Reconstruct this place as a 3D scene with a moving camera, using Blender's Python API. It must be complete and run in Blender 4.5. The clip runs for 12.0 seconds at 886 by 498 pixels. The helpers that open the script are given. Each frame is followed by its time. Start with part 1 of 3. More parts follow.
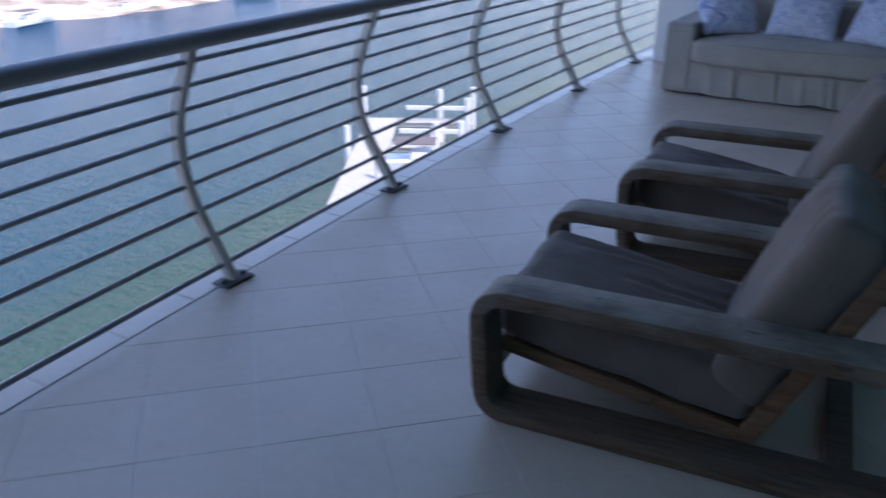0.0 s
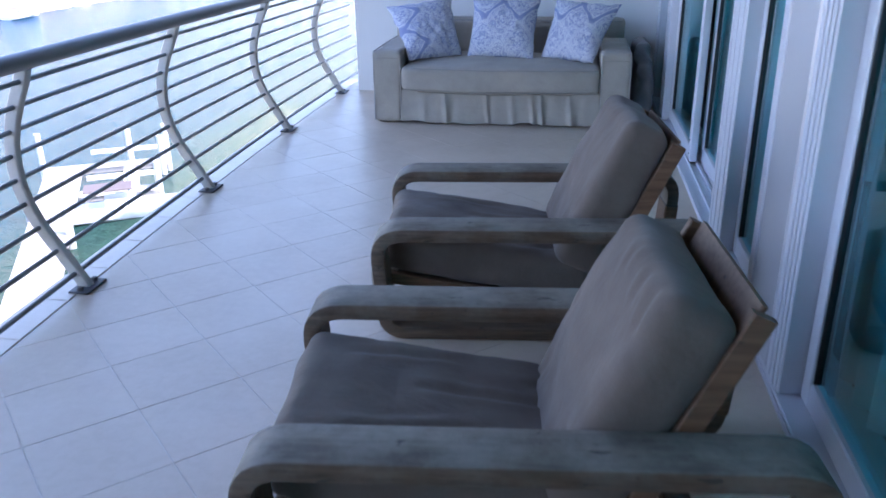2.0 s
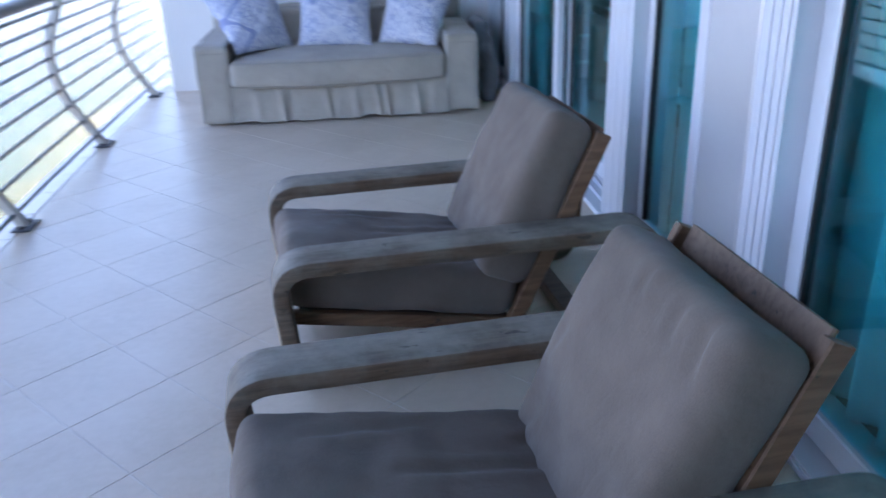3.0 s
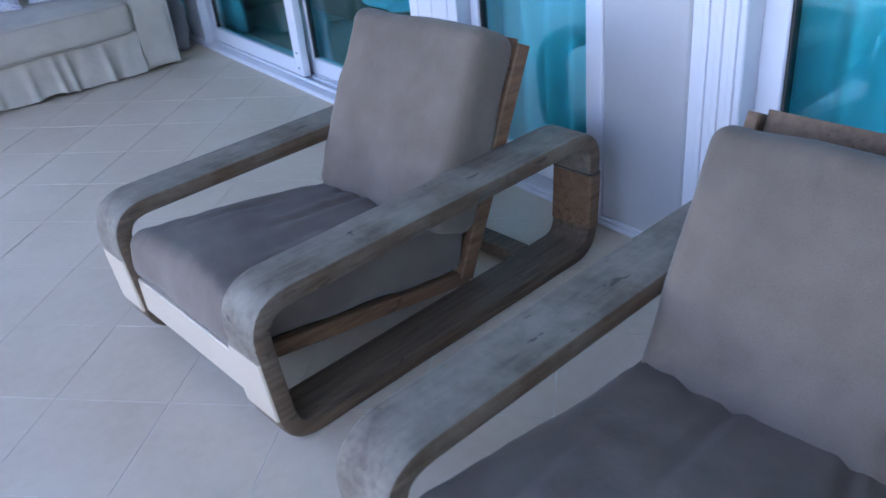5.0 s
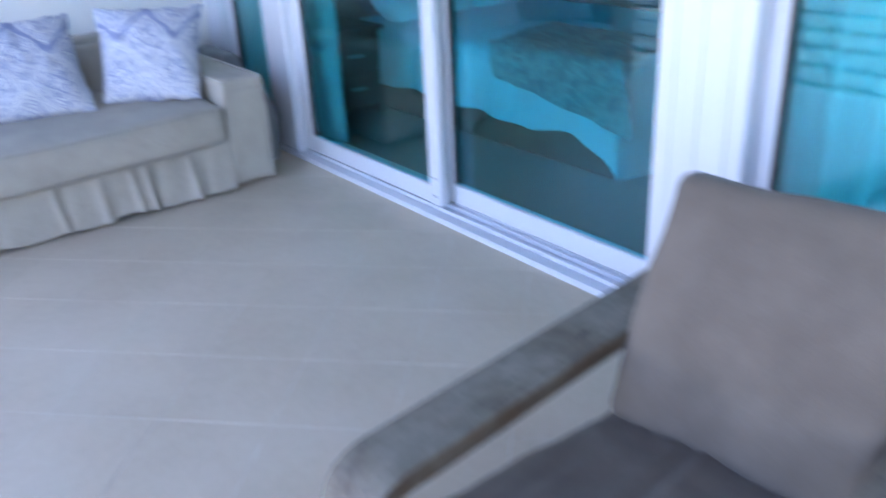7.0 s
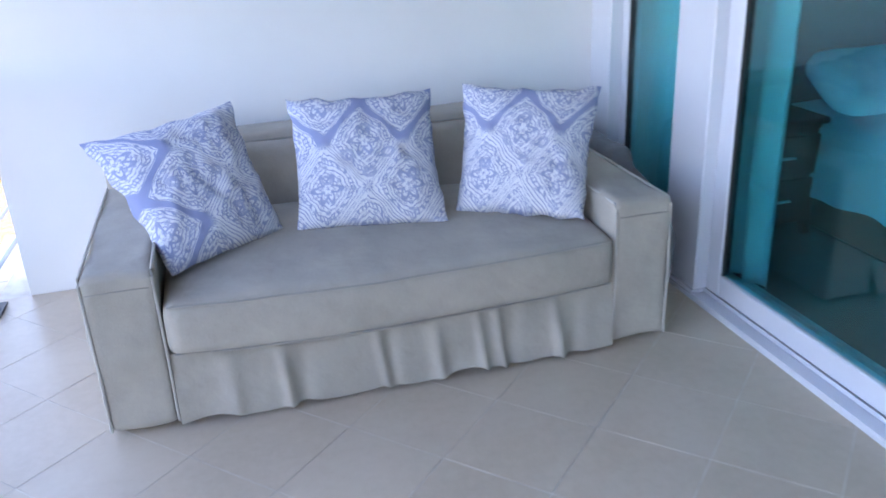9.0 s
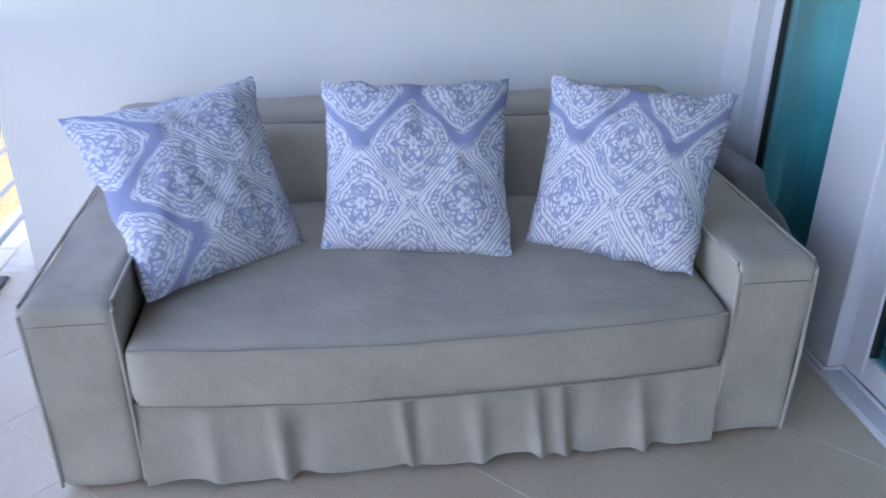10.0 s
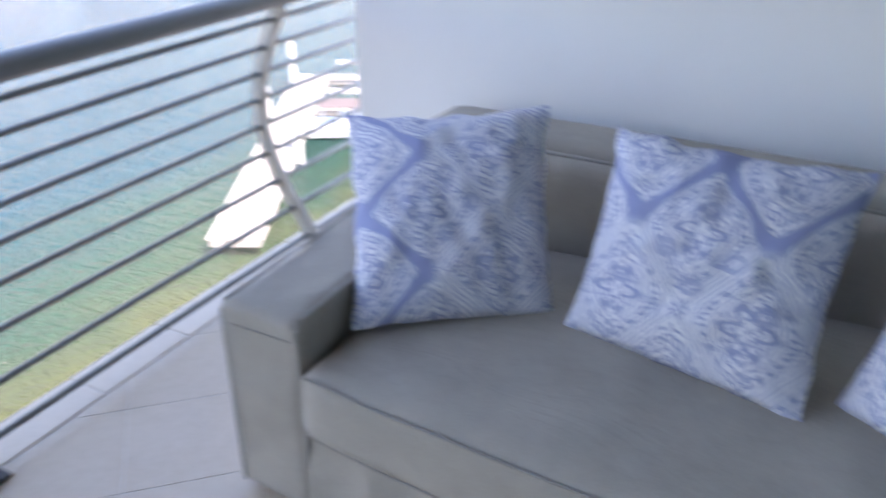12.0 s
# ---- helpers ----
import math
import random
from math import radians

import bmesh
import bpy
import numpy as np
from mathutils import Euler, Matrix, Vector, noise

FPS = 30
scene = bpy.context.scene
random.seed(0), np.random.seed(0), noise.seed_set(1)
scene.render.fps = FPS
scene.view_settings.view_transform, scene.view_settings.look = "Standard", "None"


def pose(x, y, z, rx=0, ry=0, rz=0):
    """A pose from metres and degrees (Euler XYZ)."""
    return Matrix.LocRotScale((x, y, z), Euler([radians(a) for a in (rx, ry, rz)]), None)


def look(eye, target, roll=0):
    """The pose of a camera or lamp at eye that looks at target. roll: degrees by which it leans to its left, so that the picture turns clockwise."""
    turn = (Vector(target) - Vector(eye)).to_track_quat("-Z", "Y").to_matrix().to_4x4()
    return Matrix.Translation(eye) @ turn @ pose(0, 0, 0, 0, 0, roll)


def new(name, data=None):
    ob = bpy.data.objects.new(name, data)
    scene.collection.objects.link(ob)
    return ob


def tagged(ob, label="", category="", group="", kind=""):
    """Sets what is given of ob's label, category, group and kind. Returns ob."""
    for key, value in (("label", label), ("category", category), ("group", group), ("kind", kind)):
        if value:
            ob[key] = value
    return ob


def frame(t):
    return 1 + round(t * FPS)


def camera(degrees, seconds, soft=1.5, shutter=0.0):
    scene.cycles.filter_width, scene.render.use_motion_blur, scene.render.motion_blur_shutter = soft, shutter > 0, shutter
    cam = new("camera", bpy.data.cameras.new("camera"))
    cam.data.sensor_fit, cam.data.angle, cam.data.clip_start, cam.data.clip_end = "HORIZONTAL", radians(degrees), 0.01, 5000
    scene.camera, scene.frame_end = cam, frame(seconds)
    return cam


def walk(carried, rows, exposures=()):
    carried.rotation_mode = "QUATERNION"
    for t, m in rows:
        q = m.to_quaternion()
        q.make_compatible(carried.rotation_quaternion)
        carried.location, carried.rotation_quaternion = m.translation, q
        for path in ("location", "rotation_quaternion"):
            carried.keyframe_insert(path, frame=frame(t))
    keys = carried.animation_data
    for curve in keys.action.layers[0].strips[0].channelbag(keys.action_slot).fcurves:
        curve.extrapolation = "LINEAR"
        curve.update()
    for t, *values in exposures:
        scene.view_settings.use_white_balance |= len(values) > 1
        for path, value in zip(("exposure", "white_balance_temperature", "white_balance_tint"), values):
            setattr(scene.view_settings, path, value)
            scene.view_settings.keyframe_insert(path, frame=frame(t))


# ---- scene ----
cam = camera(57.0, 12.0, soft=1.6, shutter=0.5)
PATH = [
    (0, (-0.414, 0.314, 1.433), (-1.334, 1.904, 0.641), 0.4),
    (0.5, (-0.41, 0.451, 1.406), (-1.064, 2.167, 0.613), -1.7),
    (1, (-0.474, 0.521, 1.425), (-0.886, 2.322, 0.661), -3.1),
    (1.5, (-0.602, 0.633, 1.404), (-0.937, 2.446, 0.629), -2.4),
    (2, (-0.733, 0.87, 1.423), (-1.021, 2.704, 0.679), -0.6),
    (2.5, (-0.883, 1.071, 1.43), (-1.033, 2.921, 0.685), 1.2),
    (3, (-1.089, 1.284, 1.394), (-0.925, 3.113, 0.603), -2.0),
    (3.5, (-1.242, 1.485, 1.378), (-0.809, 3.215, 0.473), -4.3),
    (5.3, (-1.918, 2.134, 1.374), (-0.851, 3.484, 0.354), -3.8),
    (5.5, (-1.939, 2.232, 1.37), (-0.803, 3.521, 0.348), -2.1),
    (6, (-2.065, 2.482, 1.384), (-0.787, 3.678, 0.418), -5.1),
    (6.5, (-2.06, 2.799, 1.392), (-0.793, 4.02, 0.441), -4.6),
    (7, (-1.988, 3.225, 1.391), (-0.908, 4.683, 0.549), -3.0),
    (7.5, (-1.878, 3.545, 1.392), (-1.058, 5.228, 0.689), -2.4),
    (7.7, (-1.885, 3.732, 1.396), (-1.114, 5.431, 0.676), -1.5),
    (9.3, (-1.642, 4.775, 1.471), (-1.246, 6.574, 0.692), -2.4),
    (9.5, (-1.589, 4.918, 1.465), (-1.239, 6.719, 0.669), -1.6),
    (10, (-1.447, 5.25, 1.463), (-1.226, 7.024, 0.565), 0.1),
    (10.5, (-1.357, 5.594, 1.495), (-1.125, 7.307, 0.488), -0.9),
    (11, (-1.217, 5.775, 1.354), (-1.234, 7.529, 0.393), -2.6),
    (11.5, (-1.089, 5.887, 1.423), (-1.448, 7.563, 0.392), -1.0),
    (12, (-1.051, 5.777, 1.463), (-1.876, 7.346, 0.536), 0.2),
]
TINT = 24
EXPOSURES = [(t, stops, kelvin, TINT) for t, stops, kelvin in ((0.0, 1.67, 5680), (0.6, 1.83, 5800), (1.5, 2.47, 5820), (2.5, 2.84, 5850), (3.5, 3.1, 5950), (5.5, 3.3, 6080), (7.5, 3.48, 6230), (9.5, 3.26, 6700), (10.5, 3.1, 6800), (11.3, 3.12, 6900), (12.0, 2.92, 7000))]
walk(cam, [(t, look(eye, target, roll)) for t, eye, target, roll in PATH], EXPOSURES)


# ---- world and sun ----
SUN_EL, SUN_AZ = 58.0, 100.0      # degrees above the horizon; degrees clockwise from +y
world = bpy.data.worlds.new("sky")
scene.world = world
world.use_nodes = True
wn = world.node_tree
sky = wn.nodes.new("ShaderNodeTexSky")
sky.sky_type = "NISHITA"
sky.sun_disc = False
sky.sun_elevation = radians(SUN_EL)
sky.sun_rotation = radians(SUN_AZ)
wn.links.new(sky.outputs[0], wn.nodes["Background"].inputs[0])
wn.nodes["Background"].inputs[1].default_value = 0.15
sun = new("sun", bpy.data.lights.new("sun", "SUN"))
sun.data.energy, sun.data.angle, sun.data.color = 2.0, radians(0.5), (1.0, 0.95, 0.86)
sun.matrix_world = pose(0, 0, 30, 90 - SUN_EL, 0, 180 - SUN_AZ)


# ---- material helpers ----
class Ex:
    """A value in a node tree, with arithmetic."""
    def __init__(self, tree, sock):
        self.t, self.s = tree, sock

    def op(self, kind, *others):
        n = self.t.nodes.new("ShaderNodeMath")
        n.operation = kind
        for k, v in enumerate((self, *others)):
            if isinstance(v, Ex):
                self.t.links.new(v.s, n.inputs[k])
            else:
                n.inputs[k].default_value = v
        return Ex(self.t, n.outputs[0])

    def __add__(self, o): return self.op("ADD", o)
    def __sub__(self, o): return self.op("SUBTRACT", o)
    def __mul__(self, o): return self.op("MULTIPLY", o)
    def cos(self): return self.op("COSINE")
    def sin(self): return self.op("SINE")
    def abs(self): return self.op("ABSOLUTE")
    def step(self, lo, hi):
        n = self.t.nodes.new("ShaderNodeMapRange")
        n.interpolation_type = "SMOOTHSTEP"
        self.t.links.new(self.s, n.inputs[0])
        n.inputs[1].default_value, n.inputs[2].default_value = lo, hi
        return Ex(self.t, n.outputs[0])


class Mat:
    """A Principled material and short ways to feed it."""
    def __init__(self, name, color=(0.5, 0.5, 0.5), rough=0.5, metal=0.0, spec=0.5):
        self.m = bpy.data.materials.new(name)
        self.m.use_nodes = True
        self.t = self.m.node_tree
        self.b = self.t.nodes["Principled BSDF"]
        self.set("Base Color", (*color, 1))
        self.set("Roughness", rough)
        self.set("Metallic", metal)
        self.set("Specular IOR Level", spec)
        self.coord = None

    def set(self, key, v):
        if isinstance(v, Ex):
            self.t.links.new(v.s, self.b.inputs[key])
        else:
            self.b.inputs[key].default_value = v

    def co(self, which="Object", scale=(1, 1, 1), rot=(0, 0, 0)):
        c = self.t.nodes.new("ShaderNodeTexCoord")
        mp = self.t.nodes.new("ShaderNodeMapping")
        mp.inputs["Scale"].default_value = scale
        mp.inputs["Rotation"].default_value = rot
        self.t.links.new(c.outputs[which], mp.inputs[0])
        return Ex(self.t, mp.outputs[0])

    def world_co(self, scale=(1, 1, 1)):
        c = self.t.nodes.new("ShaderNodeNewGeometry")
        mp = self.t.nodes.new("ShaderNodeMapping")
        mp.inputs["Scale"].default_value = scale
        self.t.links.new(c.outputs["Position"], mp.inputs[0])
        return Ex(self.t, mp.outputs[0])

    def xyz(self, v):
        n = self.t.nodes.new("ShaderNodeSeparateXYZ")
        self.t.links.new(v.s, n.inputs[0])
        return [Ex(self.t, o) for o in n.outputs]

    def noise(self, v, scale=5, detail=4, rough=0.55, dist=0.0):
        n = self.t.nodes.new("ShaderNodeTexNoise")
        self.t.links.new(v.s, n.inputs["Vector"])
        n.inputs["Scale"].default_value, n.inputs["Detail"].default_value = scale, detail
        n.inputs["Roughness"].default_value, n.inputs["Distortion"].default_value = rough, dist
        return Ex(self.t, n.outputs[0])

    def random(self):
        n = self.t.nodes.new("ShaderNodeObjectInfo")
        return Ex(self.t, n.outputs["Random"])

    def ramp(self, f, *stops):
        n = self.t.nodes.new("ShaderNodeValToRGB")
        self.t.links.new(f.s, n.inputs[0])
        el = n.color_ramp.elements
        while len(el) < len(stops):
            el.new(0.5)
        for e, (p, c) in zip(el, stops):
            e.position, e.color = p, (*c, 1)
        return Ex(self.t, n.outputs[0])

    def mix(self, f, a, b, kind="MIX"):
        n = self.t.nodes.new("ShaderNodeMix")
        n.data_type, n.blend_type = "RGBA", kind
        for k, v in ((0, f), (6, a), (7, b)):
            if isinstance(v, Ex):
                self.t.links.new(v.s, n.inputs[k])
            else:
                n.inputs[k].default_value = v if k == 0 else (*v, 1)
        return Ex(self.t, n.outputs[2])

    def bump(self, h, strength=0.3, dist=0.002):
        n = self.t.nodes.new("ShaderNodeBump")
        n.inputs["Strength"].default_value, n.inputs["Distance"].default_value = strength, dist
        self.t.links.new(h.s, n.inputs["Height"])
        self.t.links.new(n.outputs[0], self.b.inputs["Normal"])
        return self


def fabric(name, dark, light, weave=500, wrinkle=0.4, sheen=0.25):
    m = Mat(name, rough=0.9, spec=0.2)
    v = m.co()
    big, fine = m.noise(v, 6, 5), m.noise(v, weave, 2)
    m.set("Base Color", m.ramp(big * 0.6 + fine * 0.4, (0.35, dark), (0.65, light)))
    m.set("Sheen Weight", sheen)
    fold = m.noise(m.co(scale=(1, 2.6, 1.4), rot=(0.3, 0.4, 0.6)), 3.2, 3, 0.5, 1.2)
    crease = (fold - 0.5).abs().step(0.0, 0.09)
    m.bump(m.noise(v, 8, 5, 0.6) * wrinkle + crease * wrinkle * 0.07 + fine * 0.05, 0.55, 0.014)
    return m.m


def painted(name, color, rough=0.4, metal=0.0, dirt=0.06):
    m = Mat(name, color, rough, metal)
    v = m.co()
    d = m.noise(v, 3, 6) * 0.7 + m.noise(v, 60, 3) * 0.3
    dark = tuple(c * (1 - 2.5 * dirt) for c in color)
    m.set("Base Color", m.ramp(d, (0.3, dark), (0.7, color)))
    m.set("Roughness", (d - 0.5) * 2.2 * dirt + rough)
    m.bump(m.noise(v, 30, 3), min(0.15, dirt * 2), 0.001)
    return m.m


def wood(name, dark, mid, grey, grain=(2, 26, 26), spots=0.7):
    m = Mat(name, rough=0.62, spec=0.35)
    v = m.co(scale=grain)
    g = m.noise(v, 2.2, 8, 0.65, 0.4)
    base = m.ramp(g, (0.3, dark), (0.62, mid))
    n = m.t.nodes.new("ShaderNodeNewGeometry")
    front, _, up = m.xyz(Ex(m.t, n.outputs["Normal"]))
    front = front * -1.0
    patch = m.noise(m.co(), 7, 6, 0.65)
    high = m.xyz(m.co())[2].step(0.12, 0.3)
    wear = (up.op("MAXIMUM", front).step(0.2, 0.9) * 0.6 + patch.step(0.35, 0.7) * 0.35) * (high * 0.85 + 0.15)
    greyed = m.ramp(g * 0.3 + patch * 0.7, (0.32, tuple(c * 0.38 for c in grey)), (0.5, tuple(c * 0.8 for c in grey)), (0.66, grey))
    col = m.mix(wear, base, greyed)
    spot = m.noise(m.co(scale=(1, 2.4, 2.4)), 16, 3, 0.5).step(0.66, 0.72)
    m.set("Base Color", m.mix(spot * spots, col, (0.03, 0.025, 0.02)))
    m.bump(g + spot * -spots, 0.3, 0.003)
    return m.m


# ---- materials ----
m = Mat("tile", rough=0.33, spec=0.6)
v = m.world_co()
d = m.noise(v, 2.3, 5) * 0.5 + m.noise(v, 26, 6, 0.7) * 0.35 + m.random() * 0.04 + 0.03
m.set("Base Color", m.ramp(d, (0.3, (0.47, 0.37, 0.265)), (0.5, (0.55, 0.445, 0.33)), (0.7, (0.6, 0.5, 0.385))))
m.set("Roughness", m.noise(v, 7, 5) * 0.2 + 0.25)
m.bump(m.noise(v, 40, 5), 0.12, 0.002)
M_TILE = m.m
m = Mat("grout", rough=0.9)
v = m.world_co()
m.set("Base Color", m.ramp(m.noise(v, 9, 6), (0.35, (0.52, 0.46, 0.38)), (0.7, (0.72, 0.67, 0.6))))
M_GROUT = m.m
m = Mat("plaster", rough=0.85, spec=0.3)
v = m.world_co()
m.set("Base Color", m.ramp(m.noise(v, 0.9, 5), (0.3, (0.72, 0.71, 0.69)), (0.7, (0.8, 0.79, 0.77))))
m.bump(m.noise(v, 130, 4), 0.2, 0.002)
M_PLASTER = m.m
# dark tone for unseen surfaces, to cut bounce onto seats and chair sides
M_BOUNCE_CUT = painted("bounce_cut_paint", (0.19, 0.165, 0.14), 0.8)
M_RAIL = painted("rail_paint", (0.18, 0.195, 0.2), 0.45, 0.15)
M_POST = painted("post_paint", (0.46, 0.44, 0.4), 0.45, 0.25, 0.1)
M_FLANGE = painted("flange_metal", (0.07, 0.07, 0.075), 0.5, 0.5)
M_ALU = painted("white_aluminium", (0.64, 0.645, 0.68), 0.3, 0.15, 0.015)
M_SILVER = painted("silver_panel", (0.6, 0.6, 0.62), 0.34, 0.5, 0.03)
M_GASKET = painted("gasket", (0.02, 0.02, 0.02), 0.6)
M_LOUNGE = fabric("lounge_canvas", (0.118, 0.092, 0.072), (0.172, 0.136, 0.107), 420, 0.8, 0.12)
M_LINEN = fabric("slipcover_linen", (0.31, 0.28, 0.235), (0.40, 0.36, 0.30), 360, 0.85, 0.08)
M_PIPING = fabric("piping_linen", (0.24, 0.22, 0.19), (0.30, 0.28, 0.245), 360, 0.3)
M_WELT = fabric("welt_linen", (0.35, 0.32, 0.275), (0.42, 0.39, 0.34), 360, 0.3)
M_COVER = fabric("cover_cloth", (0.10, 0.10, 0.105), (0.18, 0.175, 0.175), 200, 0.9)
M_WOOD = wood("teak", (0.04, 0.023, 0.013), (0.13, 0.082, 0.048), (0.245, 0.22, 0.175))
M_WOOD_RED = wood("red_teak", (0.09, 0.042, 0.02), (0.21, 0.115, 0.06), (0.2, 0.12, 0.07))
M_WOOD_BARE = painted("pale_wood", (0.47, 0.385, 0.29), 0.6, 0, 0.06)
M_CURTAIN = fabric("curtain_cloth", (0.72, 0.77, 0.78), (0.82, 0.86, 0.87), 300, 0.2)
M_SHEET = fabric("bed_sheet", (0.56, 0.76, 0.84), (0.66, 0.84, 0.9), 300, 0.3)
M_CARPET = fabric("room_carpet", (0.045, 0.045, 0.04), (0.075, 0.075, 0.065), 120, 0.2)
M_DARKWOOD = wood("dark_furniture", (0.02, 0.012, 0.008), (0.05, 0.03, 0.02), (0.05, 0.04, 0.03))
# the unlit room's dimness is put into this dark wall colour
M_ROOM_SHADE = painted("bedroom_shade_paint", (0.1, 0.096, 0.09), 0.85, 0, 0.05)
M_WHITE = painted("white_paint", (0.78, 0.78, 0.77), 0.5)
M_DOCK = painted("dock_boards", (0.42, 0.38, 0.33), 0.8, 0, 0.14)
M_PILING = painted("weathered_white", (0.58, 0.56, 0.53), 0.7, 0, 0.1)
M_HULL = painted("boat_hull", (0.75, 0.73, 0.7), 0.4)
M_BOATTOP = painted("boat_canopy", (0.12, 0.09, 0.08), 0.7)
M_BUSH = painted("bush_leaves", (0.13, 0.14, 0.06), 0.8, 0, 0.2)

m = Mat("door_glass")
t = m.t
t.nodes.remove(m.b)
tr, gl = t.nodes.new("ShaderNodeBsdfTransparent"), t.nodes.new("ShaderNodeBsdfGlossy")
tr.inputs[0].default_value = (0.41, 0.945, 0.975, 1)
gl.inputs[0].default_value, gl.inputs[1].default_value = (0.85, 0.95, 0.95, 1), 0.0
fr, mx = t.nodes.new("ShaderNodeLayerWeight"), t.nodes.new("ShaderNodeMixShader")
fr.inputs[0].default_value = 0.5
gloss = Ex(t, fr.outputs["Facing"]).op("POWER", 3.0) * 0.6 + 0.08
t.links.new(gloss.s, mx.inputs[0])
t.links.new(tr.outputs[0], mx.inputs[1])
t.links.new(gl.outputs[0], mx.inputs[2])
t.links.new(mx.outputs[0], t.nodes["Material Output"].inputs[0])
M_GLASS = m.m

WATER_Z = -15.0
m = Mat("lake_water", rough=0.12, spec=0.1)
v = m.world_co()
x, y, z = m.xyz(v)
depth = x * -0.0125 - 0.222 + (m.noise(v, 0.06, 4) - 0.5) * 0.2
m.set("Base Color", m.ramp(depth, (0.0, (0.19, 0.12, 0.045)), (0.05, (0.10, 0.095, 0.035)), (0.1, (0.03, 0.07, 0.045)), (0.2, (0.007, 0.055, 0.077)), (0.9, (0.006, 0.052, 0.104))))
ripple = m.noise(m.world_co((1.0, 2.4, 1.0)), 0.9, 4, 0.65) + m.noise(m.world_co((1.0, 1.8, 1.0)), 3.2, 3, 0.6) * 0.35
m.bump(ripple, 1.0, 0.9)
M_WATER = m.m
m = Mat("sandy_bank", rough=0.95)
v = m.world_co()
m.set("Base Color", m.ramp(m.noise(v, 0.16, 8, 0.7), (0.3, (0.12, 0.10, 0.06)), (0.45, (0.3, 0.23, 0.16)), (0.6, (0.58, 0.48, 0.39)), (0.72, (0.22, 0.16, 0.11))))
m.bump(m.noise(v, 0.5, 8, 0.7), 0.8, 0.6)
M_BANK = m.m

# printed cotton of the throw pillows
m = Mat("damask_cotton", rough=0.85, spec=0.2)
uv = m.t.nodes.new("ShaderNodeUVMap")
u, w, _ = m.xyz(Ex(m.t, uv.outputs[0]))
X, Y = (u - 0.48) * (math.pi / 0.28), (w - 0.60) * (math.pi / 0.34)
h = (X.cos().op("ARCSINE") + Y.cos().op("ARCSINE")) * (2 / math.pi) * 0.5 + (X.cos() + Y.cos()) * 0.5
ah = h.abs()
ang = Y.sin().op("ARCTAN2", X.sin())
lines = m.noise(m.co("UV"), 26, 2).step(0.27, 0.42) * (ah * 26.0 + (ang * 12.0).cos() * 0.9).sin().step(0.4, 0.8)
strokes = (ang * 30.0 + ah * 9.0).sin().step(0.1, 0.5) * (ah - 0.62).abs().step(0.2, 0.12)
core = ((ang * 6.0).cos() * 0.22 + ah - 1.55).abs().step(0.16, 0.08)
scroll = ((X * 7.0).cos() * (Y * 6.0).cos() + (ah * 9.0).sin() * 0.4).step(0.45, 0.65) * (ah - 1.15).abs().step(0.32, 0.2)
vor = m.t.nodes.new("ShaderNodeTexVoronoi")
m.t.links.new(uv.outputs[0], vor.inputs["Vector"])
vor.inputs["Scale"].default_value = 30.0
bud = (Ex(m.t, vor.outputs["Distance"]) - 0.3).abs().step(0.1, 0.04) * (ah - 0.3).step(0.0, 0.1)
for fu, fw in ((0.36, 0.5), (0.64, 0.5), (0.5, 0.7), (0.2, 0.33), (0.8, 0.33), (0.5, 0.36)):
    rad = ((u - fu) * (u - fu) + (w - fw) * (w - fw)).op("SQRT")
    ring = (rad - 0.032).abs().step(0.014, 0.009)
    bud = bud.op("MAXIMUM", ring)
blue = lines.op("MAXIMUM", strokes).op("MAXIMUM", core).op("MAXIMUM", scroll * 0.8).op("MAXIMUM", bud * 0.8) * 0.8
band = ah.step(0.27, 0.2) * ((w - 0.54).step(0.0, 0.08) * 0.9 + 0.1)
white = (blue.op("MAXIMUM", band) * -1.0) + 1.0
v = m.co()
white = (white + (m.noise(v, 160, 3) - 0.5) * 0.35).step(0.0, 0.95)
m.set("Base Color", m.mix(white, (0.25, 0.28, 0.43), (0.63, 0.63, 0.645)))
m.bump(white + m.noise(v, 10, 4) * 1.2, 0.4, 0.004)
M_DAMASK = m.m


# ---- mesh helpers ----
def finish(name, bm, material, smooth=True, angle=40):
    bmesh.ops.recalc_face_normals(bm, faces=bm.faces)
    me = bpy.data.meshes.new(name)
    bm.to_mesh(me)
    bm.free()
    if smooth:
        me.polygons.foreach_set("use_smooth", [True] * len(me.polygons))
        me.set_sharp_from_angle(angle=radians(angle))
    me.materials.append(material)
    return me


def part(name, bm, material, parent=None, label="", smooth=True, angle=40, at=None):
    ob = new(name, finish(name, bm, material, smooth, angle))
    if parent:
        ob.parent = parent
    if at is not None:
        ob.matrix_basis = at
    if label:
        ob["label"] = label
    return ob


def base(name, label, category, group="", at=None, kind=""):
    ob = new(name)
    ob.empty_display_size = 0.05
    if at is not None:
        ob.matrix_basis = at
    return tagged(ob, label, category, group, kind)


def structure(name, bm, material, label="", smooth=False):
    return tagged(part(name, bm, material, smooth=smooth), label, "", "", "structure")


def box(lo, hi, bevel=0.0, bm=None, seg=1):
    bm2 = bmesh.new()
    lo, hi = Vector(lo), Vector(hi)
    bmesh.ops.create_cube(bm2, size=1, matrix=Matrix.LocRotScale((lo + hi) / 2, None, hi - lo))
    if bevel:
        bmesh.ops.bevel(bm2, geom=bm2.edges[:], offset=bevel, segments=seg, profile=0.5, affect="EDGES")
    if bm is None:
        return bm2
    me = bpy.data.meshes.new("tmp")
    bm2.to_mesh(me)
    bm2.free()
    bm.from_mesh(me)
    bpy.data.meshes.remove(me)
    return bm


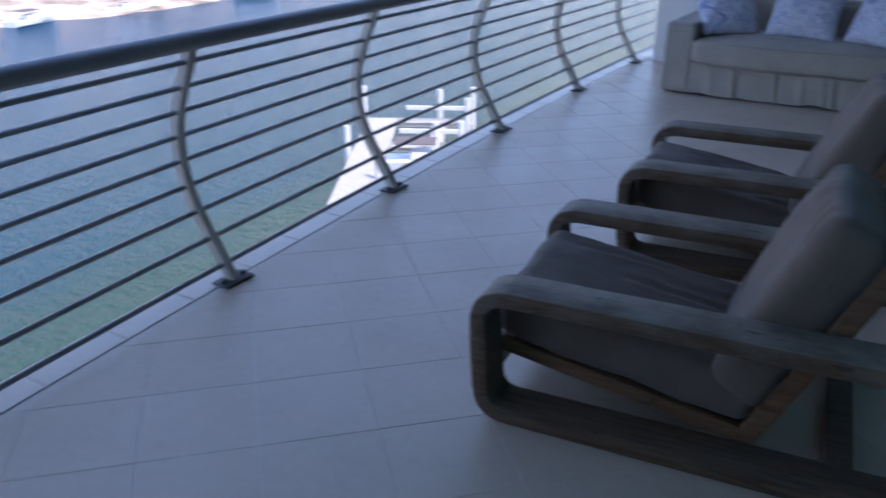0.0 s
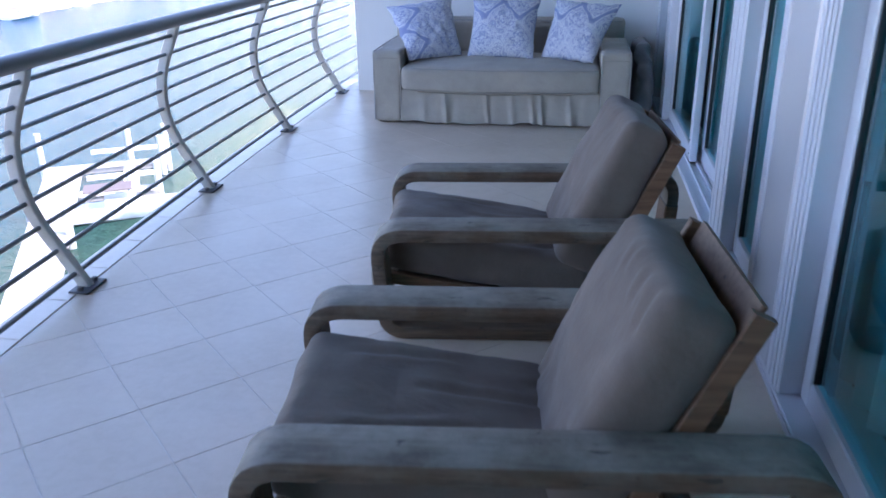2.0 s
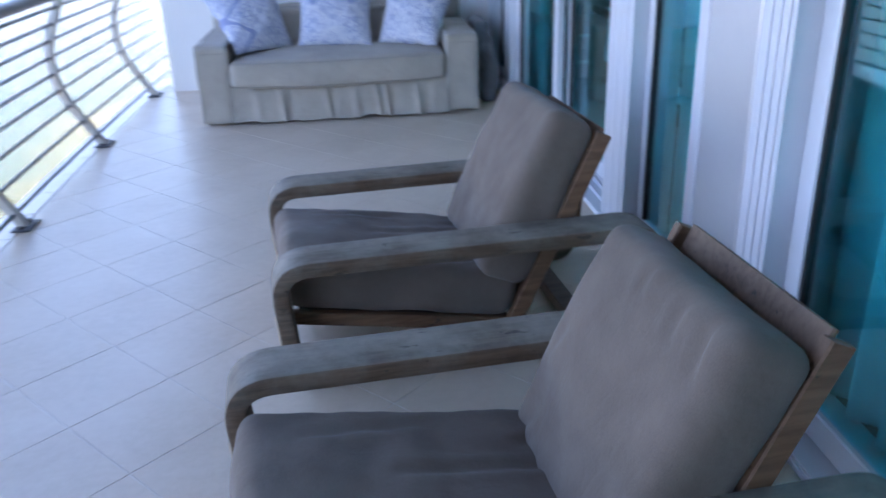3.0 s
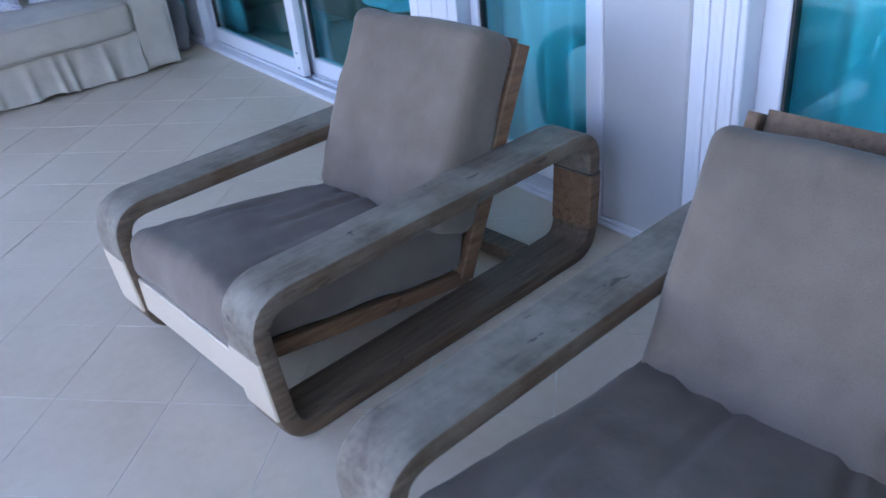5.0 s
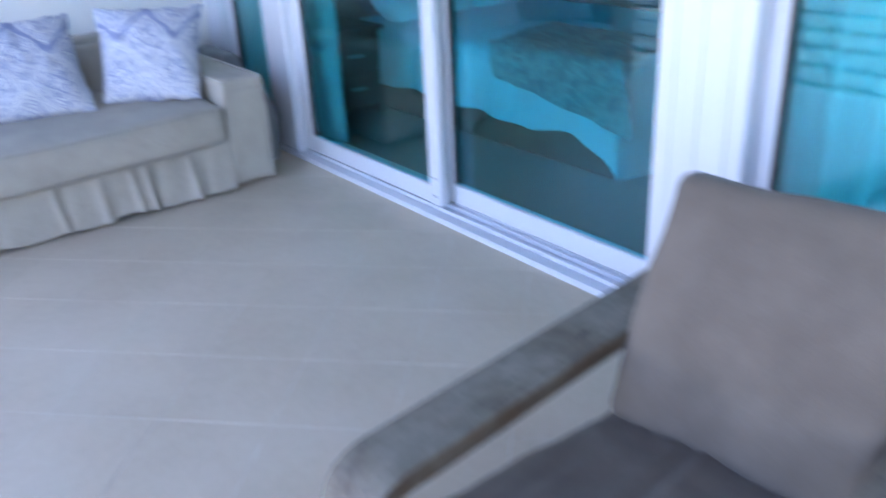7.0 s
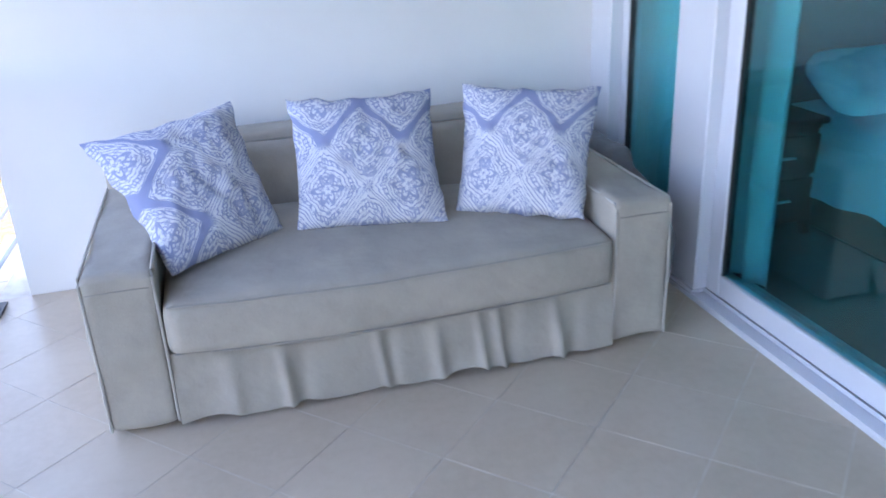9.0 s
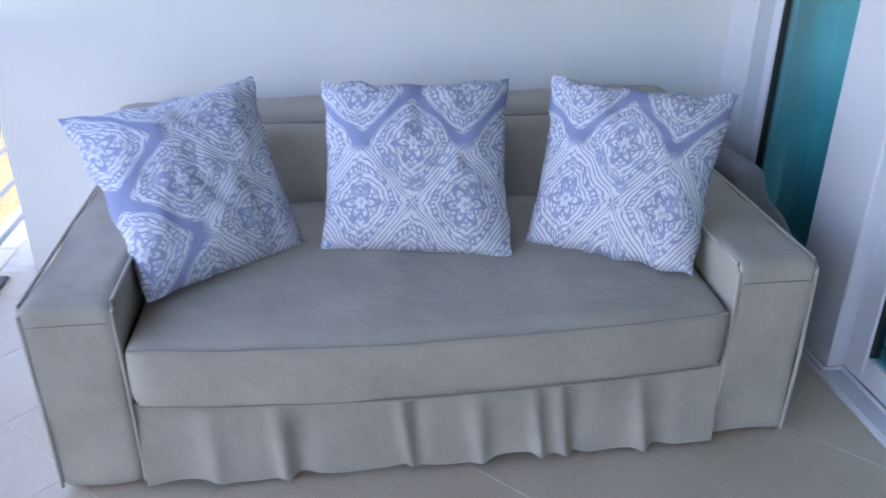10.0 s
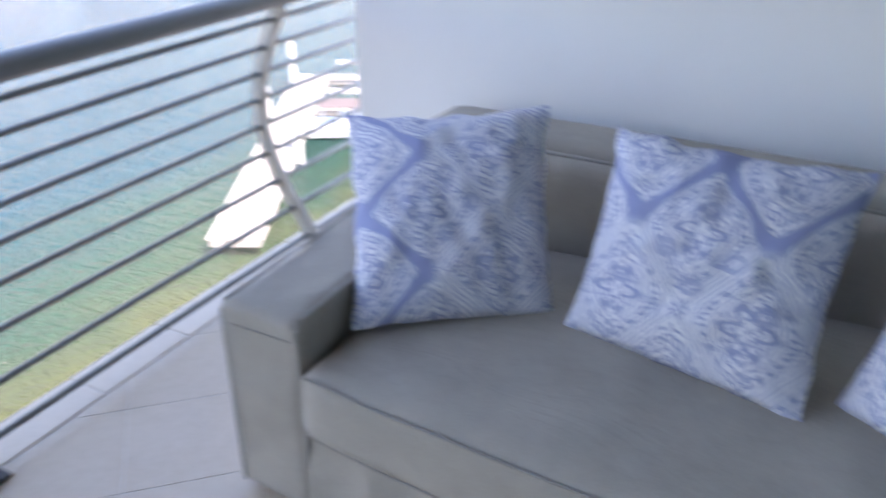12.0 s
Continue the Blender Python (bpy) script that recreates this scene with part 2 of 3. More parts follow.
def sweep(points, normals, section, closed=False, bm=None):
    """Section points (a, b): a along the normal, b along the binormal, swept along points."""
    bm = bm or bmesh.new()
    n, rings = len(points), []
    for i in range(n):
        p, q = points[(i + 1) % n] if closed or i < n - 1 else points[i], points[i - 1] if closed or i else points[i]
        tan = (Vector(p) - Vector(q)).normalized()
        nor = Vector(normals[i])
        nor = (nor - tan * nor.dot(tan)).normalized()
        bi = tan.cross(nor)
        rings.append([bm.verts.new(Vector(points[i]) + nor * a + bi * b) for a, b in section])
    k = len(section)
    for i in range(n if closed else n - 1):
        r, s = rings[i], rings[(i + 1) % n]
        for j in range(k):
            bm.faces.new((r[j], r[(j + 1) % k], s[(j + 1) % k], s[j]))
    if not closed:
        bm.faces.new(rings[0][::-1])
        bm.faces.new(rings[-1])
    return bm


def rect(a, b, r=0.008, seg=2):
    """A rounded rectangle section of full size a x b."""
    pts = []
    for sx, sy, a0 in ((1, 1, 0), (-1, 1, 90), (-1, -1, 180), (1, -1, 270)):
        for k in range(seg + 1):
            an = radians(a0 + 90 * k / seg)
            pts.append((sx * (a / 2 - r) + r * math.cos(an), sy * (b / 2 - r) + r * math.sin(an)))
    return pts


def circle(r, k=10):
    return [(r * math.cos(2 * math.pi * i / k), r * math.sin(2 * math.pi * i / k)) for i in range(k)]


def soft_box(size, r, crown=0.0, n=(14, 10, 5), wob=0.0, seed=0.0, scale=5.0, creases=()):
    """A stuffed cushion: a rounded box with a crown and uneven cloth, centred, base at z = 0."""
    sx, sy, sz = size
    bm = bmesh.new()
    seen = {}

    def vert(ix, iy, iz):
        key = (ix, iy, iz)
        if key not in seen:
            p = Vector(((ix / n[0] - 0.5) * sx, (iy / n[1] - 0.5) * sy, (iz / n[2] - 0.5) * sz))
            inner = Vector([max(-s / 2 + r, min(s / 2 - r, c)) for c, s in zip(p, size)])
            d = p - inner
            if d.length > 0:
                p = inner + d.normalized() * min(r, max(abs(c) for c in d) if d.length else r)
            fx, fy = 1 - (2 * p.x / sx) ** 2, 1 - (2 * p.y / sy) ** 2
            p.z += math.copysign(crown, p.z) * max(0, fx) ** 0.6 * max(0, fy) ** 0.6 * (2 * abs(p.z) / sz)
            q = p * scale + Vector((seed, seed * 1.7, 0))
            p += Vector((noise.noise(q), noise.noise(q + Vector((9, 0, 0))), noise.noise(q + Vector((0, 9, 0))))) * wob
            p.z += noise.noise(q * 2.7 + Vector((4, 0, 0))) * wob * 0.35
            if iz == n[2]:
                for x0, y0, x1, y1, deep in creases:
                    a, b = Vector((x0, y0)), Vector((x1, y1))
                    f = max(0.0, min(1.0, (p.xy - a).dot(b - a) / (b - a).length_squared))
                    gap = (p.xy - a - (b - a) * f).length
                    p.z -= deep * (1 - (2 * f - 1) ** 4) * (math.exp(-(gap / 0.014) ** 2) - 0.6 * math.exp(-((gap - 0.03) / 0.016) ** 2))
            p.z += sz / 2
            seen[key] = bm.verts.new(p)
        return seen[key]

    for ax in range(3):
        b, c = (ax + 1) % 3, (ax + 2) % 3
        for side in (0, n[ax]):
            for i in range(n[b]):
                for j in range(n[c]):
                    quad = []
                    for di, dj in ((0, 0), (1, 0), (1, 1), (0, 1)):
                        idx = [0, 0, 0]
                        idx[ax], idx[b], idx[c] = side, i + di, j + dj
                        quad.append(vert(*idx))
                    bm.faces.new(quad)
    return bm


def tube(points, r, k=8, bm=None, closed=False):
    ps = [Vector(p) for p in points]
    ref = Vector((0.13, 0.21, 0.97))
    return sweep(ps, [ref] * len(ps), circle(r, k), closed, bm)


# ---- plan ----
def edge_x(y):
    """The line of the railing's feet: a shallow bow."""
    return -2.775 + 0.007 * (y - 6.8) ** 2


WALL_Y, BACK_Y, CEIL_Z = 8.15, -0.45, 2.75

# floor slab with its bowed edge
def bowed(y0, y1, off, x1, z0, z1, n=40):
    bm = bmesh.new()
    rows = []
    for i in range(n + 1):
        y = y0 + (y1 - y0) * i / n
        rows.append([bm.verts.new((edge_x(y) + off, y, z0)), bm.verts.new((x1, y, z0)), bm.verts.new((x1, y, z1)), bm.verts.new((edge_x(y) + off, y, z1))])
    for a, b in zip(rows, rows[1:]):
        for j in range(4):
            bm.faces.new((a[j], a[(j + 1) % 4], b[(j + 1) % 4], b[j]))
    bm.faces.new(rows[0][::-1])
    bm.faces.new(rows[-1])
    return bm


floor = structure("floor", bowed(BACK_Y, 9.0, -0.16, 0.0, -0.25, -0.0013), M_GROUT, "beige tiled balcony floor laid on the diagonal")
# ceiling out of view, kept dark so upward faces get less bounce
structure("ceiling", bowed(BACK_Y, 9.0, -0.3, 0.0, CEIL_Z, CEIL_Z + 0.3), M_BOUNCE_CUT, "unseen balcony ceiling, dark to cut bounce light")
# added wall behind the camera, unseen; it darkens the near end
structure("wall_south", box((-2.4, BACK_Y - 0.3, -0.003), (0.0, BACK_Y, CEIL_Z)), M_BOUNCE_CUT, "added unseen dark wall blocking light from the south")
structure("wall_north", box((-2.64, WALL_Y, -0.003), (0.0, WALL_Y + 0.3, CEIL_Z)), M_PLASTER, "white plastered end wall of the balcony")

# ---- far setting: lake, banks ----
def sheet(x0, x1, y0, y1, nx, ny, zf):
    bm = bmesh.new()
    g = [[bm.verts.new((x0 + (x1 - x0) * i / nx, y0 + (y1 - y0) * j / ny, zf(x0 + (x1 - x0) * i / nx, y0 + (y1 - y0) * j / ny))) for j in range(ny + 1)] for i in range(nx + 1)]
    for i in range(nx):
        for j in range(ny):
            bm.faces.new((g[i][j], g[i + 1][j], g[i + 1][j + 1], g[i][j + 1]))
    return bm


def ground_z(x, y):
    """Lake bed, near beach and the far bank."""
    far = -x - 108 - 9 * noise.noise(Vector((y * 0.016, 0, 0)))
    if far > 0:
        return WATER_Z - 0.1 + min(far * 0.09, 2.0) + min(far * 0.05, 14) * (0.7 + 0.6 * noise.noise(Vector((x * 0.03, y * 0.03, 0)))) + noise.noise(Vector((x * 0.2, y * 0.2, 3))) * 0.7
    if x > -15:
        return WATER_Z - 0.3 + min((x + 15) * 0.12, 1.4)
    return WATER_Z - 2.0


structure("water", sheet(-3000, 3000, -3000, 3000, 2, 2, lambda x, y: WATER_Z), M_WATER, "calm blue-green lake shallow and sandy by the shore")
structure("ground", sheet(-420, 40, -160, 520, 130, 170, ground_z), M_BANK, "sandy rocky bank rising across the lake", smooth=True)
structure("backdrop", sheet(-2900, -415, -2500, 2900, 30, 60, lambda x, y: WATER_Z + 9 + (-x - 415) * 0.03 * (0.8 + noise.noise(Vector((x * 0.002, y * 0.002, 0))))), M_BANK, "dry distant hills", smooth=True)
structure("building_base", box((-1.9, BACK_Y - 0.3, WATER_Z - 0.5), (5.3, 9.0, -0.27)), M_PLASTER, "plastered lower storeys under the balcony")

# ---- facade ----
def upright(name, y0, y1, x0, x1, mat=M_ALU, parent=None, z0=0.032, z1=2.3, bevel=0.004):
    return part(name, box((x0, y0, z0), (x1, y1, z1), bevel), mat, parent, smooth=False)


def pane(parent, y0, y1, x, z0=0.1, z1=2.25, name="pane"):
    ob = part(name, box((x - 0.004, y0, z0), (x + 0.004, y1, z1)), M_GLASS, parent, "teal-tinted glass pane", smooth=False)
    ob.visible_shadow = False
    return ob


def leaf(name, label, y0, y1, x, stile=0.075, rail=0.085, handle=False):
    """A framed glass leaf, whole or sliding."""
    d = tagged(base(name, label, ""), "", "", "", "structure")
    upright("stile", y0, y0 + stile, x - 0.022, x + 0.022, parent=d)
    upright("stile", y1 - stile, y1, x - 0.022, x + 0.022, parent=d)
    part("bottom_rail", box((x - 0.021, y0 + stile, 0.034), (x + 0.021, y1 - stile, 0.034 + rail), 0.004), M_ALU, d, smooth=False)
    part("top_rail", box((x - 0.021, y0 + stile, 2.2), (x + 0.021, y1 - stile, 2.3), 0.004), M_ALU, d, smooth=False)
    for a, b in ((y0 + stile, y0 + stile + 0.008), (y1 - stile - 0.008, y1 - stile)):
        part("gasket", box((x - 0.014, a, 0.12), (x + 0.014, b, 2.2)), M_GASKET, d, smooth=False)
    pane(d, y0 + stile + 0.008, y1 - stile - 0.008, x, 0.034 + rail, 2.2)
    return d


leaf("window_1", "fixed glass light with white aluminium frame beside the end wall", 7.385, 7.95, 0.05, 0.05)
leaf("door_1", "white-framed sliding door leaf with teal glass", 5.925, 7.145, 0.04, 0.085)
leaf("door_2", "white-framed sliding door leaf on the inner track", 4.755, 6.015, 0.115, 0.085)
leaf("window_2", "fixed glass light with white aluminium frame", 3.775, 4.445, 0.05, 0.05)
leaf("window_3", "white-framed tall glass light with teal tint", 1.95, 3.22, 0.05, 0.075)
leaf("window_4", "white-framed tall glass light with teal tint", 0.5, 1.95, 0.05, 0.075)
leaf("window_5", "white-framed tall glass light with teal tint", -0.35, 0.5, 0.05, 0.075)
structure("trim_1", box((-0.03, 7.95, 0.032), (0.12, WALL_Y - 0.002, 2.3), 0.004), M_ALU, "white aluminium jamb")
structure("trim_2", box((-0.035, 7.145, 0.032), (0.1, 7.385, 2.3), 0.004), M_ALU, "white aluminium mullion")
t3 = structure("trim_3", box((-0.035, 4.445, 0.032), (0.17, 4.755, 2.3), 0.004), M_ALU, "wide white aluminium mullion")
for y in (4.5, 4.6, 4.69):
    part("rib", box((-0.039, y, 0.034), (-0.034, y + 0.02, 2.3), 0.002), M_ALU, t3, smooth=False)
structure("pillar", box((-0.045, 3.388, 0.032), (0.15, 3.705, 2.3), 0.006), M_SILVER, "brushed silver cladding panel")
t4 = structure("trim_4", box((-0.04, 3.22, 0.032), (0.1, 3.388, 2.3), 0.004), M_ALU, "ribbed white aluminium jamb")
for y in (3.24, 3.285, 3.33):
    part("rib", box((-0.046, y, 0.034), (-0.039, y + 0.022, 2.3), 0.003), M_ALU, t4, smooth=False)
structure("trim_5", box((-0.05, 3.705, 0.032), (0.1, 3.775, 2.3), 0.004), M_ALU, "white aluminium jamb")
structure("wall_south_facade", box((-0.03, BACK_Y, 0.0), (0.15, -0.35, 2.3)), M_PLASTER, "white plastered facade")
structure("lintel", box((-0.05, BACK_Y, 2.302), (0.3, WALL_Y - 0.002, CEIL_Z - 0.003)), M_PLASTER, "white plaster band over the doors")
sill = tagged(base("threshold", "white aluminium sliding-door track along the floor", ""), "", "", "", "structure")
part("track_base", box((-0.05, -0.35, -0.003), (0.22, WALL_Y - 0.002, 0.016), 0.002), M_ALU, sill, smooth=False)
for x0, x1, z1 in ((-0.05, -0.028, 0.024), (0.012, 0.018, 0.034), (0.062, 0.07, 0.034), (0.092, 0.098, 0.034), (0.132, 0.14, 0.034), (0.19, 0.215, 0.036)):
    part("track_rib", box((x0, 4.755, 0.017), (x1, 7.145, z1), 0.001), M_ALU, sill, smooth=False)
part("sill_strip", box((-0.045, -0.35, 0.017), (0.2, 4.755, 0.031), 0.003), M_ALU, sill, smooth=False)
part("sill_strip", box((-0.045, 7.145, 0.017), (0.2, 8.14, 0.031), 0.003), M_ALU, sill, smooth=False)

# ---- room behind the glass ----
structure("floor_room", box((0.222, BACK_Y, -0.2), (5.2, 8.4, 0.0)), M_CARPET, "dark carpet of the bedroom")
structure("ceiling_room", box((0.302, BACK_Y, CEIL_Z), (5.2, 8.4, CEIL_Z + 0.3)), M_ROOM_SHADE, "bedroom ceiling coloured dark for the room's dimness")
structure("wall_room_east", box((5.0, BACK_Y, 0.002), (5.2, 8.4, CEIL_Z - 0.002)), M_ROOM_SHADE, "plastered bedroom wall coloured dark for the room's dimness")
structure("wall_room_north", box((0.22, 8.15, 0.002), (5.0, 8.4, CEIL_Z - 0.002)), M_ROOM_SHADE, "plastered bedroom wall coloured dark for the room's dimness")
structure("wall_room_south", box((0.302, BACK_Y, 0.002), (5.0, BACK_Y + 0.2, CEIL_Z - 0.002)), M_ROOM_SHADE, "plastered bedroom wall coloured dark for the room's dimness")


def curtain(y0, y1, x, waves, amp=0.06, seed=0.0):
    bm = bmesh.new()
    n = waves * 12
    cols = []
    for i in range(n + 1):
        f = i / n
        col = []
        for k, z in enumerate((0.04, 0.5, 1.2, 2.28)):
            ph = f * waves * 2 * math.pi + 0.5 * noise.noise(Vector((f * 6 + seed, z * 0.6, 0)))
            a = amp * (0.7 + 0.6 * noise.noise(Vector((f * 4 + seed, 3, z))))
            yy = y0 + (y1 - y0) * f + 0.03 * noise.noise(Vector((f * 7, seed, z)))
            col.append(bm.verts.new((x + a * math.sin(ph), yy, z)))
        cols.append(col)
    for a, b in zip(cols, cols[1:]):
        for k in range(3):
            bm.faces.new((a[k], b[k], b[k + 1], a[k + 1]))
    bmesh.ops.solidify(bm, geom=bm.faces[:], thickness=0.004)
    return tagged(part("curtain", bm, M_CURTAIN, angle=80), "pale curtain hanging in folds behind the glass", "curtain", "curtains behind the glass")


curtain(7.02, 8.1, 0.2, 8, 0.04, seed=1)
curtain(3.6, 4.47, 0.2, 7, 0.04, seed=3)
curtain(1.3, 3.38, 0.2, 14, 0.04, seed=4)
curtain(-0.3, 0.9, 0.2, 8, 0.04, seed=5)

# ---- railing ----
PROFILE = ((0.0, 0.0), (-0.043, 0.075), (-0.088, 0.15), (-0.13, 0.215), (-0.17, 0.285), (-0.2, 0.36), (-0.219, 0.44), (-0.223, 0.53), (-0.215, 0.62), (-0.19, 0.71), (-0.152, 0.8), (-0.118, 0.87), (-0.1, 0.92))


def profile_x(z):
    for (a, z0), (b, z1) in zip(PROFILE, PROFILE[1:]):
        if z <= z1:
            return a + (b - a) * (z - z0) / (z1 - z0)
    return PROFILE[-1][0]


railing = base("railing", "grey steel balcony railing with curved posts and horizontal bars", "railing", at=pose(0, 0, 0))
ys = [-0.44 + 0.25 * i for i in range(39)]
ps = [(edge_x(y) - 0.098, y, 0.945) for y in ys]
part("handrail", sweep(ps, [(0, 0, 1)] * len(ps), [(0.035 * math.cos(a), 0.041 * math.sin(a)) for a in [2 * math.pi * k / 16 for k in range(16)]]), M_RAIL, railing, "thick rounded dark grey handrail")
for i in range(9):
    z = 0.068 + 0.1 * i
    off = profile_x(z)
    part("bar", tube([(edge_x(y) + off, y, z) for y in ys], 0.0105, 8), M_RAIL, railing)
for y in (-0.35, 1.08, 2.475, 3.755, 5.125, 6.575, 8.02):
    pts = [(edge_x(y) + a, y, z) for a, z in PROFILE]
    p = part("post", sweep(pts, [(1, 0, 0)] * len(pts), rect(0.052, 0.038, 0.005, 1)), M_POST, railing, "curved flat grey steel post")
    part("base_plate", box((edge_x(y) - 0.045, y - 0.075, 0.001), (edge_x(y) + 0.045, y + 0.075, 0.012), 0.003), M_FLANGE, p, "dark steel foot plate", smooth=False)
    for s in (-1, 1):
        bm = bmesh.new()
        bmesh.ops.create_cone(bm, cap_ends=True, segments=6, radius1=0.013, radius2=0.011, depth=0.014, matrix=pose(edge_x(y), y + s * 0.055, 0.018))
        part("bolt", bm, M_FLANGE, p, smooth=False)


# ---- lounge chairs ----
def loop_path(u0, u1, z0, z1, inset, n=7):
    """A rounded four-sided loop in the u-z plane, bottom corners moved in and tighter."""
    cs = [(u0 + inset, z0), (u1 - inset, z0), (u1, z1), (u0, z1)]
    rs = (0.075, 0.075, 0.1, 0.1)
    out = []
    for i in range(4):
        p, a, b = Vector(cs[i]), Vector(cs[i - 1]), Vector(cs[(i + 1) % 4])
        s, e = p + (a - p).normalized() * rs[i], p + (b - p).normalized() * rs[i]
        for k in range(n + 1):
            f = k / n
            out.append(s * (1 - f) ** 2 + p * 2 * f * (1 - f) + e * f * f)
        out.append((e + (b + (p - b).normalized() * rs[(i + 1) % 4])) / 2)
    return out


SEAT_CREASES = ((-0.3, -0.2, 0.1, -0.12, 0.006), (-0.1, 0.02, 0.34, 0.06, 0.008), (-0.28, 0.16, 0.05, 0.2, 0.006), (0.1, -0.22, 0.36, -0.14, 0.007), (0.2, 0.12, 0.37, 0.2, 0.006))
BACK_CREASES = ((0.16, -0.22, 0.27, -0.2, 0.008), (0.18, -0.12, 0.27, -0.11, 0.006), (0.2, 0.02, 0.28, 0.03, 0.005), (-0.26, -0.24, -0.12, -0.2, 0.007), (-0.27, 0.22, -0.16, 0.17, 0.006), (-0.05, 0.25, 0.04, 0.2, 0.005))


def lounge_chair(at, label, wear=0.0):
    """u: front to back, v: side to side, origin on the floor under the front edge's middle."""
    ch = base("lounge_chair", label, "chair", "lounge chairs on the balcony", at)
    W, L, A, AW, T = 0.865, 1.25, 0.43, 0.145, 0.05
    for s in (-1, 1):
        v = s * (W / 2 - AW / 2)
        path = loop_path(T / 2, L - T / 2, T / 2, A - T / 2, 0.028)
        cen = Vector((L / 2, A / 2))
        pts = [Vector((p.x, v, p.y)) for p in path]
        nor = [Vector((p.x - cen.x, 0, (p.y - cen.y) * 3)) for p in path]
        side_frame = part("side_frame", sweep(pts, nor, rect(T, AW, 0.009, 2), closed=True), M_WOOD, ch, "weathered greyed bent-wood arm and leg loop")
        part("leg_face", sweep([(0.0245, v, 0.095), (0.0185, v, 0.18), (0.0125, v, 0.27)], [(1, 0, 0)] * 3, rect(0.012, AW - 0.006, 0.003, 1)), M_WOOD_BARE, side_frame, "pale bare wood leg facing")
        part("leg_sleeve", sweep([(L - 0.0475, v, 0.1), (L - 0.040, v, 0.19), (L - 0.034, v, 0.275)], [(1, 0, 0)] * 3, rect(T + 0.005, AW + 0.005, 0.006, 1)), M_WOOD_RED, side_frame, "reddish unweathered rear leg")
        part("seam", sweep([(L - 0.0338, v, 0.278), (L - 0.0335, v, 0.282)], [(1, 0, 0)] * 2, rect(T + 0.003, AW + 0.003, 0.004, 1)), M_GASKET, side_frame)
    inner = W / 2 - AW - 0.004
    bw = 0.283
    for s in (-1, 1):
        v = s * (inner - 0.018)
        part("seat_rail", sweep([(0.055, v, 0.18), (0.42, v, 0.117), (0.80, v, 0.052)], [(0, 0, 1)] * 3, rect(0.045, 0.03, 0.004, 1)), M_WOOD_RED, ch)
        v = s * (bw - 0.012)
        part("back_rail", sweep([(0.785, v, 0.055), (0.935, v, 0.37), (1.083, v, 0.692)], [(-1, 0, 0.5)] * 3, rect(0.055, 0.03, 0.004, 1)), M_WOOD_RED, ch)
    part("front_board", sweep([(0.045, -inner - 0.003, 0.15), (0.045, inner + 0.003, 0.15)], [(1, 0, 0)] * 2, rect(0.028, 0.11, 0.004, 1)), M_WOOD_BARE, ch, "pale bare wood front board")
    part("back_panel", sweep([(0.805, 0, 0.085), (1.09, 0, 0.702)], [(-0.9, 0, 0.43)] * 2, rect(0.014, 2 * bw - 0.06, 0.004, 1)), M_WOOD_RED, ch, "brown plywood back panel")
    part("seat_panel", sweep([(0.08, 0, 0.18), (0.78, 0, 0.06)], [(0, 0, 1)] * 2, rect(0.012, 2 * inner - 0.066, 0.003, 1)), M_WOOD, ch)
    part("cross_bar", box((0.99, -W / 2 + AW, 0.004), (1.06, W / 2 - AW, 0.05), 0.004), M_WOOD, ch)
    cu = part("seat_cushion", soft_box((0.78, 2 * inner + 0.004, 0.155), 0.045, 0.016, (60, 44, 8), 0.0125, 3.1 + wear, 5.5, SEAT_CREASES), M_LOUNGE, ch, "dark taupe canvas seat cushion, creased and dusty", angle=80)
    cu.matrix_basis = pose(0.40, 0, 0.152, 0, 10.0, 0)
    bc = part("back_cushion", soft_box((0.585, 2 * bw + 0.015, 0.165), 0.045, 0.02, (52, 48, 8), 0.011, 7.7 + wear, 5, BACK_CREASES if wear else ()), M_LOUNGE, ch, "taupe canvas back cushion with soft creases", angle=80)
    bc.matrix_basis = pose(0.925 if wear else 0.94, -0.005, 0.405 if wear else 0.45, 0, -64.5, 0)
    if not wear:
        part("zip_tag", box((0.685, -0.03, 0.272), (0.697, 0.03, 0.278), 0.001), M_WHITE, cu, "small white zip tag", smooth=False, at=cu.matrix_basis.inverted())
    return ch


lounge_chair(pose(-1.453, 3.892, 0, 0, 0, 6.0), "weathered teak lounge chair with taupe cushions before the curtained window")
lounge_chair(pose(-1.433, 2.567, 0, 0, 0, 5.5), "weathered teak lounge chair with creased taupe cushions, worn arms", 5.0)

# ---- sofa ----
sofa = base("sofa", "grey-beige linen slipcovered sofa with pleated skirt against the wall", "sofa", at=pose(-1.25, 6.9, 0))
SW, SD, AZ, AWD = 1.9, 1.14, 0.535, 0.215


def arm(s):
    x = s * (SW / 2 - AWD / 2)
    bm = soft_box((AWD, SD, AZ - 0.012), 0.025, 0.004, (12, 44, 26), 0.011, 2.0 + s, 6)
    a = part("arm", bm, M_LINEN, sofa, angle=80, at=pose(x, SD / 2, 0.012))
    for e in (-1, 1):
        xx = x + e * (AWD / 2 - 0.007)
        part("piping", tube([(xx, 0.004, 0.02), (xx + 0.003, 0.0, 0.25), (xx, 0.005, AZ - 0.02), (xx, 0.02, AZ - 0.003), (xx, 0.5, AZ + 0.001), (xx, SD - 0.2, AZ - 0.002)], 0.005, 6), M_WELT, sofa)
    part("seam", tube([(x - AWD / 2 + 0.02, -0.0005, AZ - 0.05), (x, -0.003, AZ - 0.048), (x + AWD / 2 - 0.02, -0.0005, AZ - 0.05)], 0.002, 6), M_PIPING, sofa)
    return a


